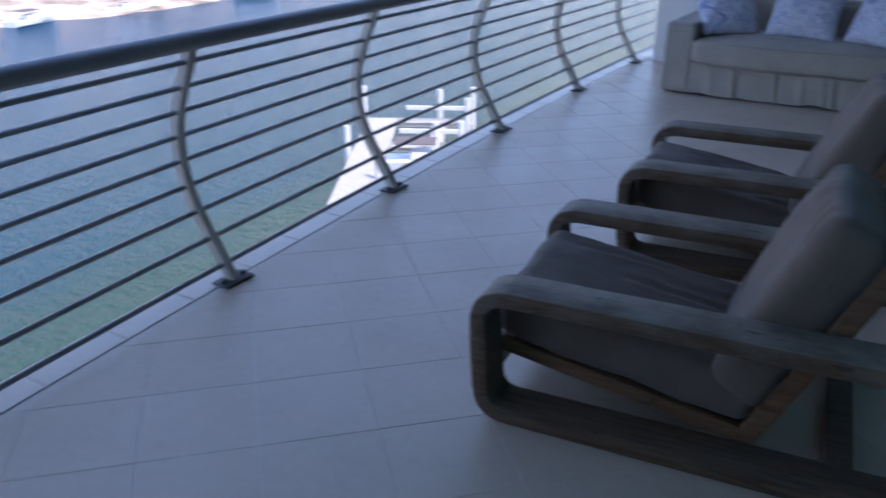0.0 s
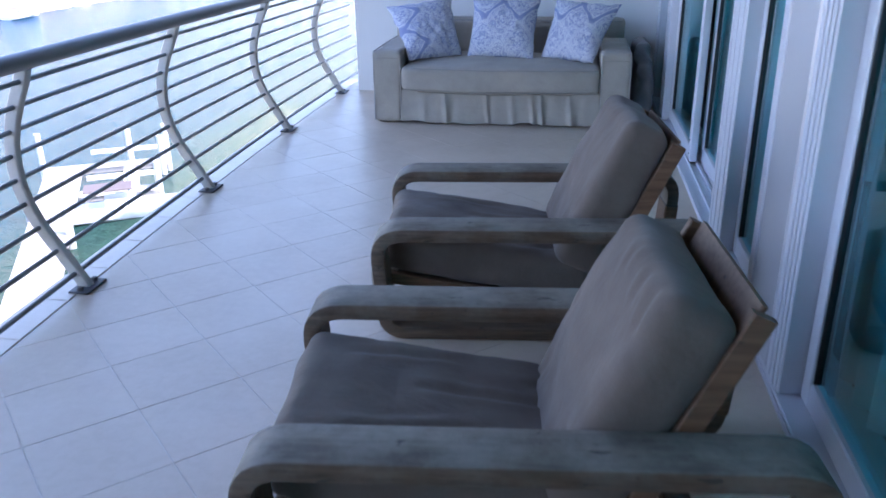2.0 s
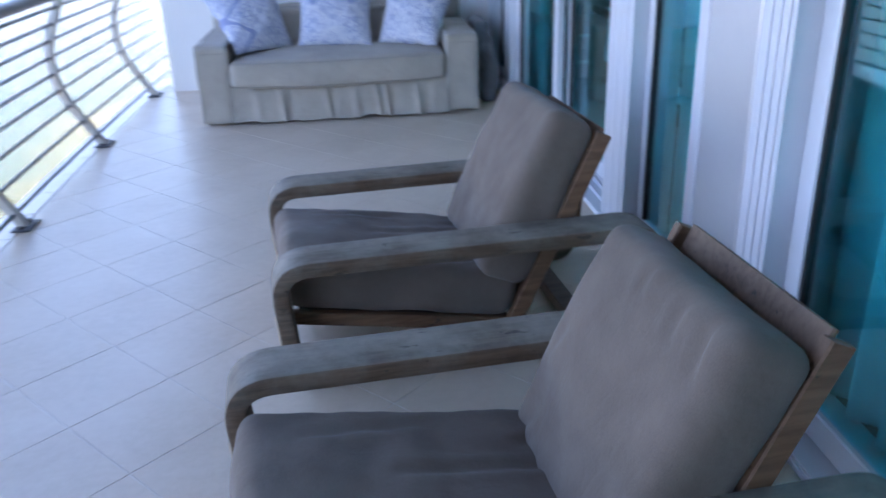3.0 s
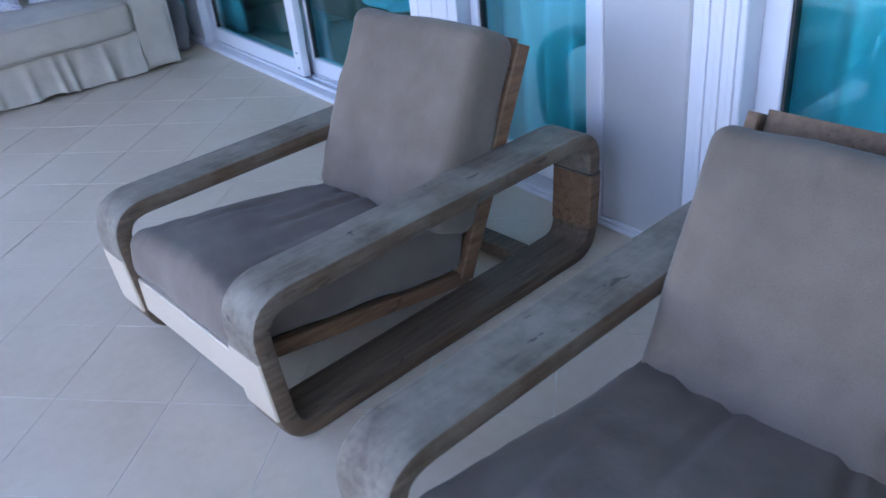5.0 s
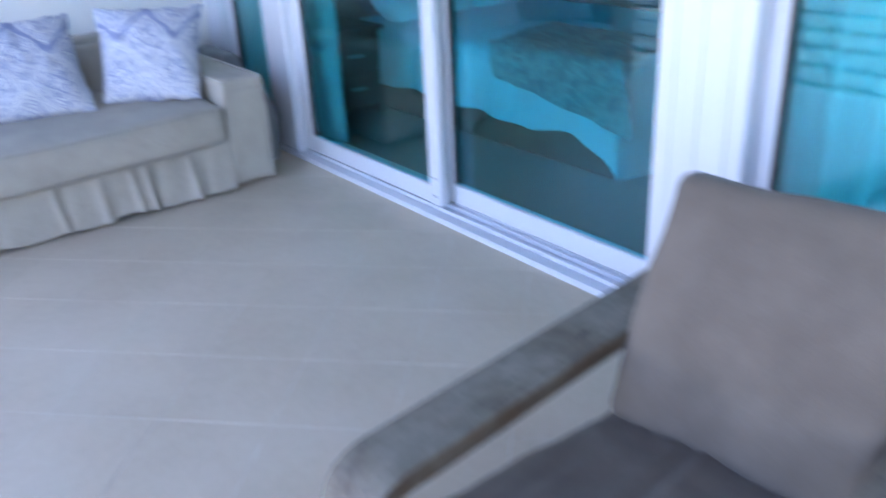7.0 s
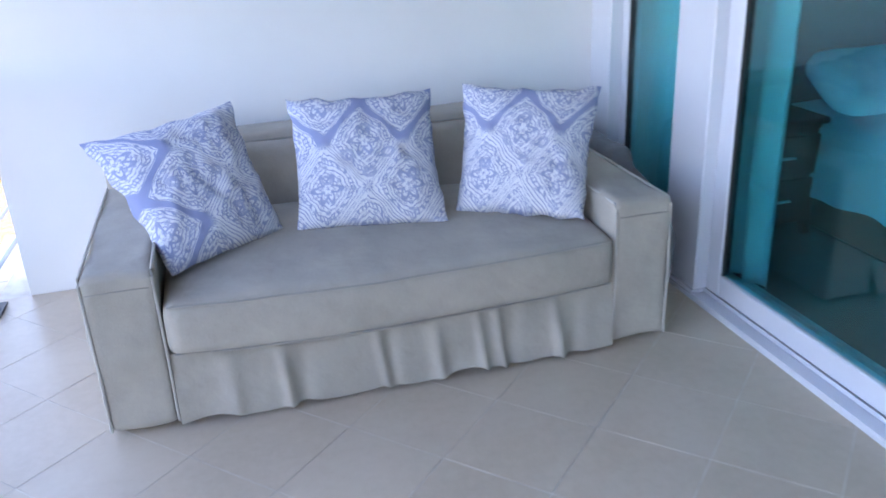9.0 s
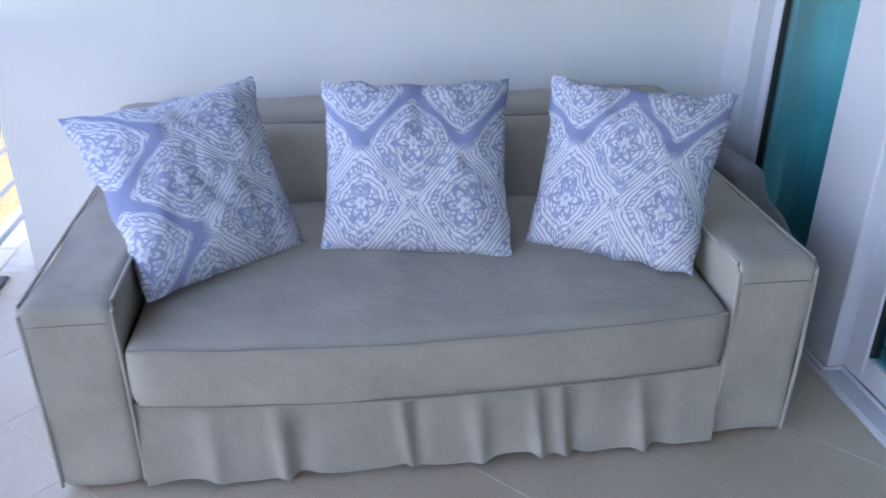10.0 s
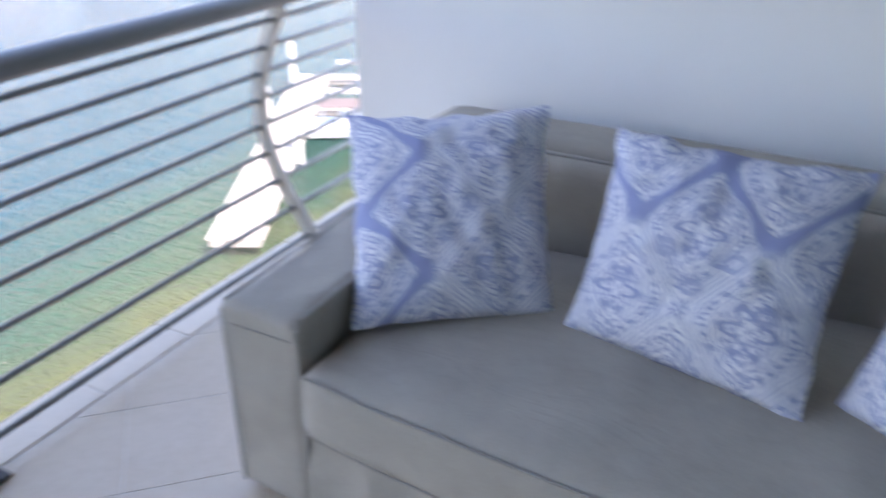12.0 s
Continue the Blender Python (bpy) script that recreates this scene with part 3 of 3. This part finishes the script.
arm(-1), arm(1)
IN = SW - 2 * AWD
part("frame", box((-IN / 2 - 0.01, 0.06, 0.03), (IN / 2 + 0.01, SD - 0.1, 0.25), 0.01), M_LINEN, sofa)
bk = part("back", soft_box((SW - 0.02, 0.27, 0.66), 0.03, 0.006, (34, 8, 18), 0.008, 4.4, 3), M_LINEN, sofa, angle=80, at=pose(0, SD - 0.16, 0.02, -3, 0, 0))
part("piping", tube([(-SW / 2 + 0.03, SD - 0.29, 0.668), (-0.3, SD - 0.297, 0.672), (0.4, SD - 0.294, 0.67), (SW / 2 - 0.03, SD - 0.29, 0.668)], 0.0045, 6), M_PIPING, sofa)
def bench():
    """The long seat cushion: front edge bowed forward and sagging a little in the middle."""
    bm = soft_box((IN - 0.006, 0.8, 0.175), 0.035, 0.032, (60, 30, 8), 0.009, 1.3, 3.5)
    for v in bm.verts:
        f = max(0.0, 1 - (2 * v.co.x / IN) ** 2)
        g = max(0.0, -v.co.y / 0.4)
        v.co.y -= 0.03 * f * g
        v.co.z += g * (-0.012 * f + 0.007 * noise.noise(Vector((v.co.x * 4, 2, 0))))
    return bm


part("back_cushion", soft_box((IN - 0.01, 0.16, 0.36), 0.05, 0.0, (30, 6, 12), 0.01, 8.1, 3), M_LINEN, sofa, angle=80, at=pose(0, SD - 0.33, 0.31, -8, 0, 0))
part("seat_cushion", bench(), M_LINEN, sofa, "long single bench seat cushion with piped edges", angle=80, at=pose(0, 0.375, 0.253))
for z in (0.262, 0.42):
    part("piping", tube([(IN * (k / 24 - 0.5) * 0.975, -0.02 - 0.034 * (1 - (k / 12 - 1) ** 2), z - 0.008 * (1 - (k / 12 - 1) ** 2) + 0.004 * noise.noise(Vector((k * 0.4, z, 0)))) for k in range(25)], 0.0032, 6), M_PIPING, sofa)


def skirt():
    bm = bmesh.new()
    n, rows = 180, []
    for i in range(n + 1):
        f = i / n
        x = -IN / 2 + IN * f
        col = []
        for k in range(7):
            h = k / 6
            fold = sum(math.exp(-((f - c - (1 - h) * 0.022 * s) / w) ** 2) * s for c, s, w in ((0.11, 0.5, 0.02), (0.22, 0.8, 0.014), (0.27, -0.5, 0.022), (0.43, 1.0, 0.012), (0.465, -0.7, 0.018), (0.56, 0.7, 0.016), (0.66, 0.9, 0.011), (0.705, 1.0, 0.01), (0.75, -0.6, 0.02), (0.85, 0.8, 0.013), (0.91, -0.5, 0.02)))
            y = 0.004 - 0.03 * fold * (1 - h) ** 0.6 - 0.022 * (1 - h) + 0.012 * noise.noise(Vector((f * 9, h * 2, 0)))
            z = 0.016 + 0.022 * noise.noise(Vector((f * 7, 5, 0))) * (1 - h) + 0.238 * h
            col.append(bm.verts.new((x, y, z)))
        rows.append(col)
    rear = [[bm.verts.new(v.co + Vector((0, 0.006, 0))) for v in col] for col in rows]
    for g, o in ((rows, 1), (rear, -1)):
        for a, b in zip(g, g[1:]):
            for k in range(6):
                bm.faces.new((a[k], b[k], b[k + 1], a[k + 1])[::o])
    for a, b, c, d in zip(rows, rows[1:], rear, rear[1:]):
        bm.faces.new((b[0], a[0], c[0], d[0])), bm.faces.new((a[6], b[6], d[6], c[6]))
    return bm


part("skirt", skirt(), M_LINEN, sofa, "loose pleated linen skirt hanging to the floor", angle=80)


# ---- throw pillows ----
def pillow(bl, br, tr, tl, label, thick=0.18, seed=0.0, turned=False):
    """A square stuffed pillow between four corners, its front bulging towards -y."""
    bl, br, tr, tl = Vector(bl), Vector(br), Vector(tr), Vector(tl)
    nor = (br - tl).cross(tr - bl).normalized()
    nor = nor if nor.y < 0 else -nor
    n = 30
    bm = bmesh.new()
    uvl = bm.loops.layers.uv.new("print")
    grid = {}
    for side in (-1, 1):
        for i in range(n + 1):
            for j in range(n + 1):
                if side == 1 and (i in (0, n) or j in (0, n)):
                    grid[side, i, j] = grid[-1, i, j]
                    continue
                a, b = 2 * i / n - 1, 2 * j / n - 1
                fa, fb = 0.5 + a / 2 * (1 - 0.07 * (1 - b * b)), 0.5 + b / 2 * (1 - (0.07 if b > 0 else 0.03) * (1 - a * a))
                p = (bl * (1 - fa) + br * fa) * (1 - fb) + (tl * (1 - fa) + tr * fa) * fb
                fill = (max(0, 1 - abs(a) ** 2.6) * max(0, 1 - abs(b) ** 2.6)) ** 0.6
                q = Vector((a * 2.3 + seed, b * 2.3, side * 3.0))
                y = thick / 2 * fill + 0.012 * fill * noise.noise(q) + 0.011 * fill ** 0.5 * noise.noise(q * 3.1)
                e = 0.011 * noise.noise(Vector((a * 4 + seed, b * 4, 1)))
                grid[side, i, j] = bm.verts.new(p - nor * side * y + Vector((e, 0, e)))
    for side in (-1, 1):
        for i in range(n):
            for j in range(n):
                ids = [(i, j), (i + 1, j), (i + 1, j + 1), (i, j + 1)]
                ids = ids if side == -1 else ids[::-1]
                f = bm.faces.new([grid[side, *k] for k in ids])
                for lo, k in zip(f.loops, ids):
                    lo[uvl].uv = (k[1] / n, 1 - k[0] / n) if turned else (k[0] / n, k[1] / n)
    return tagged(part("throw_pillow", bm, M_DAMASK, angle=80), label, "pillow", "throw pillows on the sofa")


pillow((-1.95, 7.045, 0.45), (-1.572, 7.33, 0.447), (-1.697, 7.535, 0.876), (-2.195, 7.42, 0.806), "tilted square blue and white damask throw pillow on the sofa", seed=1, turned=True)
pillow((-1.533, 7.285, 0.45), (-1.015, 7.172, 0.447), (-0.983, 7.48, 0.862), (-1.508, 7.478, 0.874), "square blue and white damask throw pillow propped upright", seed=4)
pillow((-0.965, 7.265, 0.45), (-0.572, 7.015, 0.447), (-0.376, 7.313, 0.84), (-0.862, 7.47, 0.868), "square blue and white damask throw pillow leaning against the sofa arm", seed=7)

# ---- dark cloth cover dropped beside the sofa ----
def heap():
    bm = soft_box((0.14, 0.78, 0.56), 0.05, 0.0, (10, 40, 26), 0.0)
    for v in bm.verts:
        q = v.co * 4.5
        k = v.co.z / 0.56
        v.co.x *= 1.15 - 0.45 * k
        v.co.z *= 0.92 - 0.35 * max(0, -v.co.y / 0.39) + 0.12 * noise.noise(q)
        v.co.x += 0.035 * noise.noise(q * 1.3) + 0.007 * math.sin(v.co.y * 30 + 5 * noise.noise(q))
        v.co.y += 0.03 * noise.noise(q + Vector((7, 0, 0)))
        v.co.z = max(v.co.z, 0.002)
    return bm


tagged(part("cloth_cover", heap(), M_COVER, angle=80, at=pose(-0.185, 7.55, 0.002)), "dark grey cloth cover heaped on the floor beside the sofa", "cover")

# ---- bed and furniture behind the glass ----
bed = base("bed", "bed with pale blue cover draped to the floor", "bed", at=pose(0.80, 5.6, 0))
part("divan", box((0.06, 0.05, 0.0), (1.5, 2.35, 0.28), 0.02), M_DARKWOOD, bed)
part("mattress", soft_box((1.55, 2.36, 0.24), 0.06, 0.01, (16, 22, 4), 0.01, 3, 3), M_SHEET, bed, angle=80, at=pose(0.78, 1.2, 0.28))


def bed_cover():
    """The cover: over the top and down the near side and foot, hem uneven."""
    bm = bmesh.new()
    n, rows = 60, []
    for i in range(n + 1):
        f = i / n
        y = -0.03 + 2.25 * f
        hem = 0.2 + 0.04 * noise.noise(Vector((f * 5, 0, 0))) - 0.16 * max(0, 1 - f * 9)
        fold = 0.025 * math.sin(f * 46) * (1 - f * 0.6)
        rows.append([bm.verts.new(p) for p in ((1.2, y, 0.56), (0.5, y, 0.565), (0.06, y, 0.55), (0.0, y, 0.5), (-0.015 + fold * 0.5, y, 0.36), (-0.03 + fold, y, hem))])
    for a, b in zip(rows, rows[1:]):
        for k in range(5):
            bm.faces.new((a[k], b[k], b[k + 1], a[k + 1]))
    foot = [rows[0]]
    for z, o in ((0.5, -0.02), (0.3, -0.04), (0.06, -0.06)):
        foot.append([bm.verts.new((1.2 - 1.23 * k / 5, o + 0.03 * math.sin(k * 2.6 + z * 3), z)) for k in range(6)])
    for a, b in zip(foot, foot[1:]):
        for k in range(5):
            bm.faces.new((a[k], a[k + 1], b[k + 1], b[k]))
    bmesh.ops.solidify(bm, geom=bm.faces[:], thickness=0.008)
    return bm


part("bed_cover", bed_cover(), M_SHEET, bed, "pale blue bed cover hanging over the side", angle=80)
m = Mat("throw_print", rough=0.9, spec=0.2)
v = m.co()
leafy = (m.noise(v, 9, 4, 0.6, 1.5) - 0.5).abs().step(0.02, 0.07)
m.set("Base Color", m.mix(leafy, (0.36, 0.47, 0.5), (0.2, 0.28, 0.31)))
m.bump(m.noise(v, 14, 4), 0.5, 0.01)


def bed_throw():
    """A crumpled throw over the near edge of the bed, hanging down its side."""
    bm = bmesh.new()
    rows = []
    for i in range(41):
        f = i / 40
        row = []
        for k in range(19):
            g = k / 18
            q = Vector((f * 5, g * 5, 2))
            if g < 0.62:
                x, z = 0.5 - g * 0.72 / 0.62 * 0.78, 0.012
            else:
                h = (g - 0.62) / 0.38
                x, z = -0.075 - 0.02 * h, -0.3 * h * (0.5 + 0.5 * f)
            z += 0.02 * abs(noise.noise(q)) + 0.012 * noise.noise(q * 2.3)
            x += 0.02 * noise.noise(q + Vector((5, 0, 0)))
            row.append(bm.verts.new((x, 0.45 - f * 0.9 - 0.18 * g + 0.03 * noise.noise(q * 1.5), z + 0.008)))
        rows.append(row)
    for a, b in zip(rows, rows[1:]):
        for k in range(18):
            bm.faces.new((a[k], b[k], b[k + 1], a[k + 1]))
    bmesh.ops.solidify(bm, geom=bm.faces[:], thickness=0.006)
    return bm


thr = part("bed_throw", bed_throw(), m.m, angle=80, at=pose(0.83, 6.12, 0.568))
tagged(thr, "crumpled leaf-patterned throw hanging over the bed edge", "throw")
for x in (1.2, 1.85):
    tagged(part("bed_pillow", soft_box((0.6, 0.42, 0.14), 0.06, 0.03, (14, 10, 4), 0.015, x, 4), M_SHEET, angle=80, at=pose(x, 7.7, 0.58, 30, 0, 0)), "pale bed pillow propped at the head of the bed", "pillow", "pillows on the bed")
night = base("nightstand", "dark wooden nightstand beside the bed", "nightstand", at=pose(0.62, 7.75, 0))
part("body", box((-0.22, -0.2, 0.06), (0.2, 0.25, 0.52), 0.008), M_DARKWOOD, night, smooth=False)
part("top", box((-0.24, -0.22, 0.522), (0.22, 0.27, 0.55), 0.006), M_DARKWOOD, night, smooth=False)
for z in (0.1, 0.3):
    d = part("drawer", box((-0.2, -0.22, z), (0.18, -0.202, z + 0.18), 0.004), M_DARKWOOD, night, smooth=False)
    part("handle", tube([(-0.06, -0.24, z + 0.09), (0.04, -0.24, z + 0.09)], 0.006), M_ALU, d)
for x in (-0.2, 0.18):
    for y in (-0.18, 0.22):
        part("leg", box((x - 0.02, y - 0.02, 0.0), (x + 0.02, y + 0.02, 0.06)), M_DARKWOOD, night, smooth=False)

# made-up lamp in place of the pillow and sofa arm mirrored in the glass
lamp = base("table_lamp", "added lamp shape standing in for the sofa's reflection in the glass", "lamp", at=pose(0.6, 7.78, 0.551))
bm = bmesh.new()
for k in range(7):
    bmesh.ops.create_uvsphere(bm, u_segments=14, v_segments=8, radius=0.035, matrix=Matrix.Translation((0, 0, 0.03 + 0.042 * k)) @ Matrix.Diagonal((1, 1, 0.62, 1)))
part("stem", bm, M_SILVER, lamp, "ringed metal stem standing in for the reflected pillow")
bm = bmesh.new()
bmesh.ops.create_cone(bm, cap_ends=False, segments=24, radius1=0.15, radius2=0.1, depth=0.2, matrix=pose(0, 0, 0.42))
bmesh.ops.solidify(bm, geom=bm.faces[:], thickness=0.004)
part("shade", bm, M_COVER, lamp, "grey cloth shade standing in for the reflected sofa arm")
for y, x in ((5.967, 0.017), (4.797, 0.092)):
    for z in (0.075, 0.16):
        bm = bmesh.new()
        bmesh.ops.create_cone(bm, cap_ends=True, segments=8, radius1=0.006, radius2=0.006, depth=0.003, matrix=pose(x - 0.0005, y, z, 0, 90, 0))
        part("screw", bm, M_FLANGE, bpy.data.objects["door_1" if y > 5 else "door_2"], smooth=False)

# ---- dock on the lake ----
D0, D1 = Vector((-24.5, 28.1, WATER_Z + 0.8)), Vector((-36.8, 50.8, WATER_Z + 0.8))
run = (D1 - D0).normalized()
side = Vector((run.y, -run.x, 0))
dock = base("dock", "sun-bleached white timber boat dock with pilings over the lake", "dock", at=Matrix.Translation(D0))


def deck(a, b, width, name, step=0.32):
    """A boarded deck from a to b, measured in the dock's own place."""
    way = (b - a).normalized()
    out = Vector((way.y, -way.x, 0))
    w = part(name, sweep([a - Vector((0, 0, 0.19)), b - Vector((0, 0, 0.19))], [Vector((0, 0, 1))] * 2, rect(0.3, width * 0.9, 0.01, 1)), M_DOCK, dock, smooth=False)
    for k in range(int((b - a).length / step)):
        c = a + way * (k + 0.5) * step
        lift = 0.006 * noise.noise(Vector((k * 1.7, width, 0)))
        bm = sweep([c - out * width / 2 + Vector((0, 0, lift)), c + out * width / 2 + Vector((0, 0, lift))], [Vector((0, 0, 1))] * 2, rect(0.045, step - 0.025, 0.006, 1))
        part("plank", bm, M_DOCK, w, smooth=False)


L = (D1 - D0).length
deck(Vector((0, 0, 0)) + side * 1.55, run * L + side * 1.55, 2.4, "walkway")
tip = run * (L - 0.9)
deck(tip + side * 2.8, tip + side * 8.4, 1.4, "finger")
mid = run * (L - 7.6)
deck(mid + side * 2.8, mid + side * 7.6, 1.4, "finger")
deck(mid + side * 5.9 + run * 0.9, tip + side * 5.9 - run * 0.9, 1.0, "finger")
for p, h in ((run * L + side * 0.1, 2.4), (run * (L - 9.5) + side * 0.1, 1.8), (tip + side * 5.9 + run * 1.0, 2.2), (tip + side * 8.4, 2.6), (mid + side * 7.6, 1.7), (mid + side * 5.9 - run * 1.0, 1.9), (run * (L - 15) + side * 2.7, 1.5), (tip + side * 8.0 - run * 1.0, 2.0)):
    bm = bmesh.new()
    bmesh.ops.create_cone(bm, cap_ends=True, segments=10, radius1=0.24, radius2=0.21, depth=h + 2.6, matrix=Matrix.Translation(p + Vector((0, 0, h / 2 - 1.3))))
    part("piling", bm, M_PILING, dock, "white capped piling", smooth=True)
for a, b in ((tip + side * 3.4, tip + side * 8.2), (mid + side * 3.4, mid + side * 7.4)):
    part("beam", sweep([a + Vector((0, 0, 1.0)), b + Vector((0, 0, 1.0))], [Vector((0, 0, 1))] * 2, rect(0.3, 0.2, 0.02, 1)), M_PILING, dock, smooth=False)


# ---- boats by the far bank ----
def boat(x, y, turn, length, label):
    b = base("boat", label, "boat", "boats across the lake", pose(x, y, WATER_Z, 0, 0, turn))
    rings = []
    bm = bmesh.new()
    for i in range(9):
        f = i / 8
        w = 0.16 * length * (1 - max(0, f - 0.35) ** 2 * 2.2)
        u = (f - 0.5) * length
        rings.append([bm.verts.new((u, s * w * k, z + 0.35 * f * f * (z > 0.1))) for s, k, z in ((-1, 0.35, -0.2), (-1, 0.9, 0.15), (-1, 1.0, 0.75), (1, 1.0, 0.75), (1, 0.9, 0.15), (1, 0.35, -0.2))])
    for a, c in zip(rings, rings[1:]):
        for k in range(6):
            bm.faces.new((a[k], a[(k + 1) % 6], c[(k + 1) % 6], c[k]))
    bm.faces.new(rings[0][::-1]), bm.faces.new(rings[-1])
    part("hull", bm, M_HULL, b)
    part("cabin", box((-0.15 * length, -0.1 * length, 0.78), (0.12 * length, 0.1 * length, 1.35), 0.08, seg=2), M_HULL, b)
    part("canopy", box((-0.32 * length, -0.13 * length, 1.9), (0.1 * length, 0.13 * length, 1.98), 0.02), M_BOATTOP, b, "dark canvas canopy", smooth=False)
    for u in (-0.3, 0.08):
        for s in (-0.12, 0.12):
            part("canopy_pole", tube([(u * length, s * length, 0.74), (u * length, s * length, 1.92)], 0.025, 6), M_ALU, b)
    return b


boat(-107.0, 88.0, 75, 7.5, "white motorboat with dark canopy moored by the far bank")
boat(-107.5, 72.0, 100, 8.0, "white motorboat moored beside a sandy landing")
boat(-104.0, 113.0, 60, 8.0, "white pontoon boat with canopy near the bank")
berth = D0 + mid + side * 5.4 - run * 2.9
boat(berth.x, berth.y, math.degrees(math.atan2(side.y, side.x)), 6.5, "white motorboat with dark canopy moored beside the dock")
boat(-106.0, 150.0, 85, 9.0, "white motorboat with dark canopy by the distant shore")

# ---- bushes on the far bank ----
bm = bmesh.new()
rng = random.Random(5)
for _ in range(260):
    bx, by = -120 - rng.random() ** 1.5 * 150, rng.uniform(-20, 300)
    bz, r = ground_z(bx, by), rng.uniform(0.8, 2.6)
    for _ in range(34):
        d = Vector((rng.gauss(0, 1), rng.gauss(0, 1), abs(rng.gauss(0, 0.8)))).normalized() * r * rng.uniform(0.4, 1.0)
        c = Vector((bx, by, bz)) + d
        u, w = Vector((rng.gauss(0, 1), rng.gauss(0, 1), rng.gauss(0, 1))).normalized(), Vector((rng.gauss(0, 1), rng.gauss(0, 1), rng.gauss(0, 1))).normalized()
        k = r * 0.32
        bm.faces.new([bm.verts.new(c + u * k), bm.verts.new(c + w * k), bm.verts.new(c - u * k)])
tagged(part("bushes", bm, M_BUSH, smooth=False), "low dry green bushes scattered over the bank", "bushes", "", "stuff")

# ---- small things on the floor ----
for x, y, a in ((-1.02, 2.93, 20), (-0.9, 3.0, 60), (-0.78, 4.35, 100)):
    tw = part("twig", tube([(0, 0, 0.004), (0.03, 0.006, 0.006), (0.065, 0.0, 0.004)], 0.0025, 5), M_WOOD_BARE, at=pose(x, y, 0.001, 0, 0, a))
    tagged(tw, "small dry twig lying on the tiles", "twig", "twigs on the floor")

# ---- floor tiles, laid on the diagonal ----
TILE, GAP, ANG = 0.338, 0.003, radians(44)
E1, E2 = Vector((math.cos(ANG), math.sin(ANG))), Vector((-math.sin(ANG), math.cos(ANG)))


def clip(poly, n, c):
    """The part of a convex polygon on which n.p <= c."""
    out = []
    for p, q in zip(poly, poly[1:] + poly[:1]):
        dp, dq = n.dot(p) - c, n.dot(q) - c
        if dp <= 0:
            out.append(p)
        if (dp < 0 < dq) or (dq < 0 < dp):
            out.append(p + (q - p) * (dp / (dp - dq)))
    return out


def slab_of(poly, top, thick=0.008, cham=0.0006):
    bm = bmesh.new()
    c = sum(poly, Vector((0, 0))) / len(poly)
    lo = [bm.verts.new((p.x, p.y, top - thick)) for p in poly]
    mi = [bm.verts.new((p.x, p.y, top - cham)) for p in poly]
    hi = [bm.verts.new((*(p + (c - p).normalized() * cham), top)) for p in poly]
    for a, b in ((lo, mi), (mi, hi)):
        for k in range(len(poly)):
            bm.faces.new((a[k], a[(k + 1) % len(poly)], b[(k + 1) % len(poly)], b[k]))
    bm.faces.new(hi)
    return bm


whole = None
h = (TILE - GAP) / 2
for i in range(-14, 22):
    for j in range(-4, 30):
        c = E1 * (3.26 + TILE * (i - 10 + 0.5)) + E2 * (2.147 + TILE * (j - 5 + 0.5))
        if not (-0.7 < c.y < WALL_Y + 0.3 and edge_x(c.y) - 0.3 < c.x < 0.2):
            continue
        poly = [c + E1 * a * h + E2 * b * h for a, b in ((-1, -1), (1, -1), (1, 1), (-1, 1))]
        cut = clip(clip(clip(poly, Vector((1, 0)), -0.053), Vector((0, 1)), WALL_Y - 0.002), Vector((0, -1)), -BACK_Y - 0.002)
        slope = 0.014 * (c.y - 6.8)
        nrm = Vector((-1, slope)).normalized()
        cut = clip(cut, nrm, nrm.dot(Vector((edge_x(c.y) - 0.005, c.y)))) if cut else cut
        if len(cut) < 3:
            continue
        inside = len(cut) == 4 and all((p - q).length < 1e-6 for p, q in zip(cut, poly))
        if inside:
            if whole is None:
                whole = finish("tile", slab_of([p - c for p in poly], 0.0), M_TILE, False)
            t = new("tile", whole)
            t.matrix_basis = pose(c.x, c.y, 0.0008 * noise.noise(Vector((i * 3.3, j * 1.9, 0))))
        else:
            t = new("tile", finish("tile", slab_of(cut, 0.0), M_TILE, False))
        t.parent = floor
y = -0.44
while y < 8.6:
    a, b = y + 0.002, y + 0.336
    poly = [Vector((edge_x(a) - 0.012, a)), Vector((edge_x(b) - 0.012, b)), Vector((edge_x(b) - 0.165, b)), Vector((edge_x(a) - 0.165, a))]
    t = new("edging_tile", finish("edging_tile", slab_of(poly, 0.003, 0.01, 0.004), M_TILE, False))
    t.parent = floor
    y += 0.338
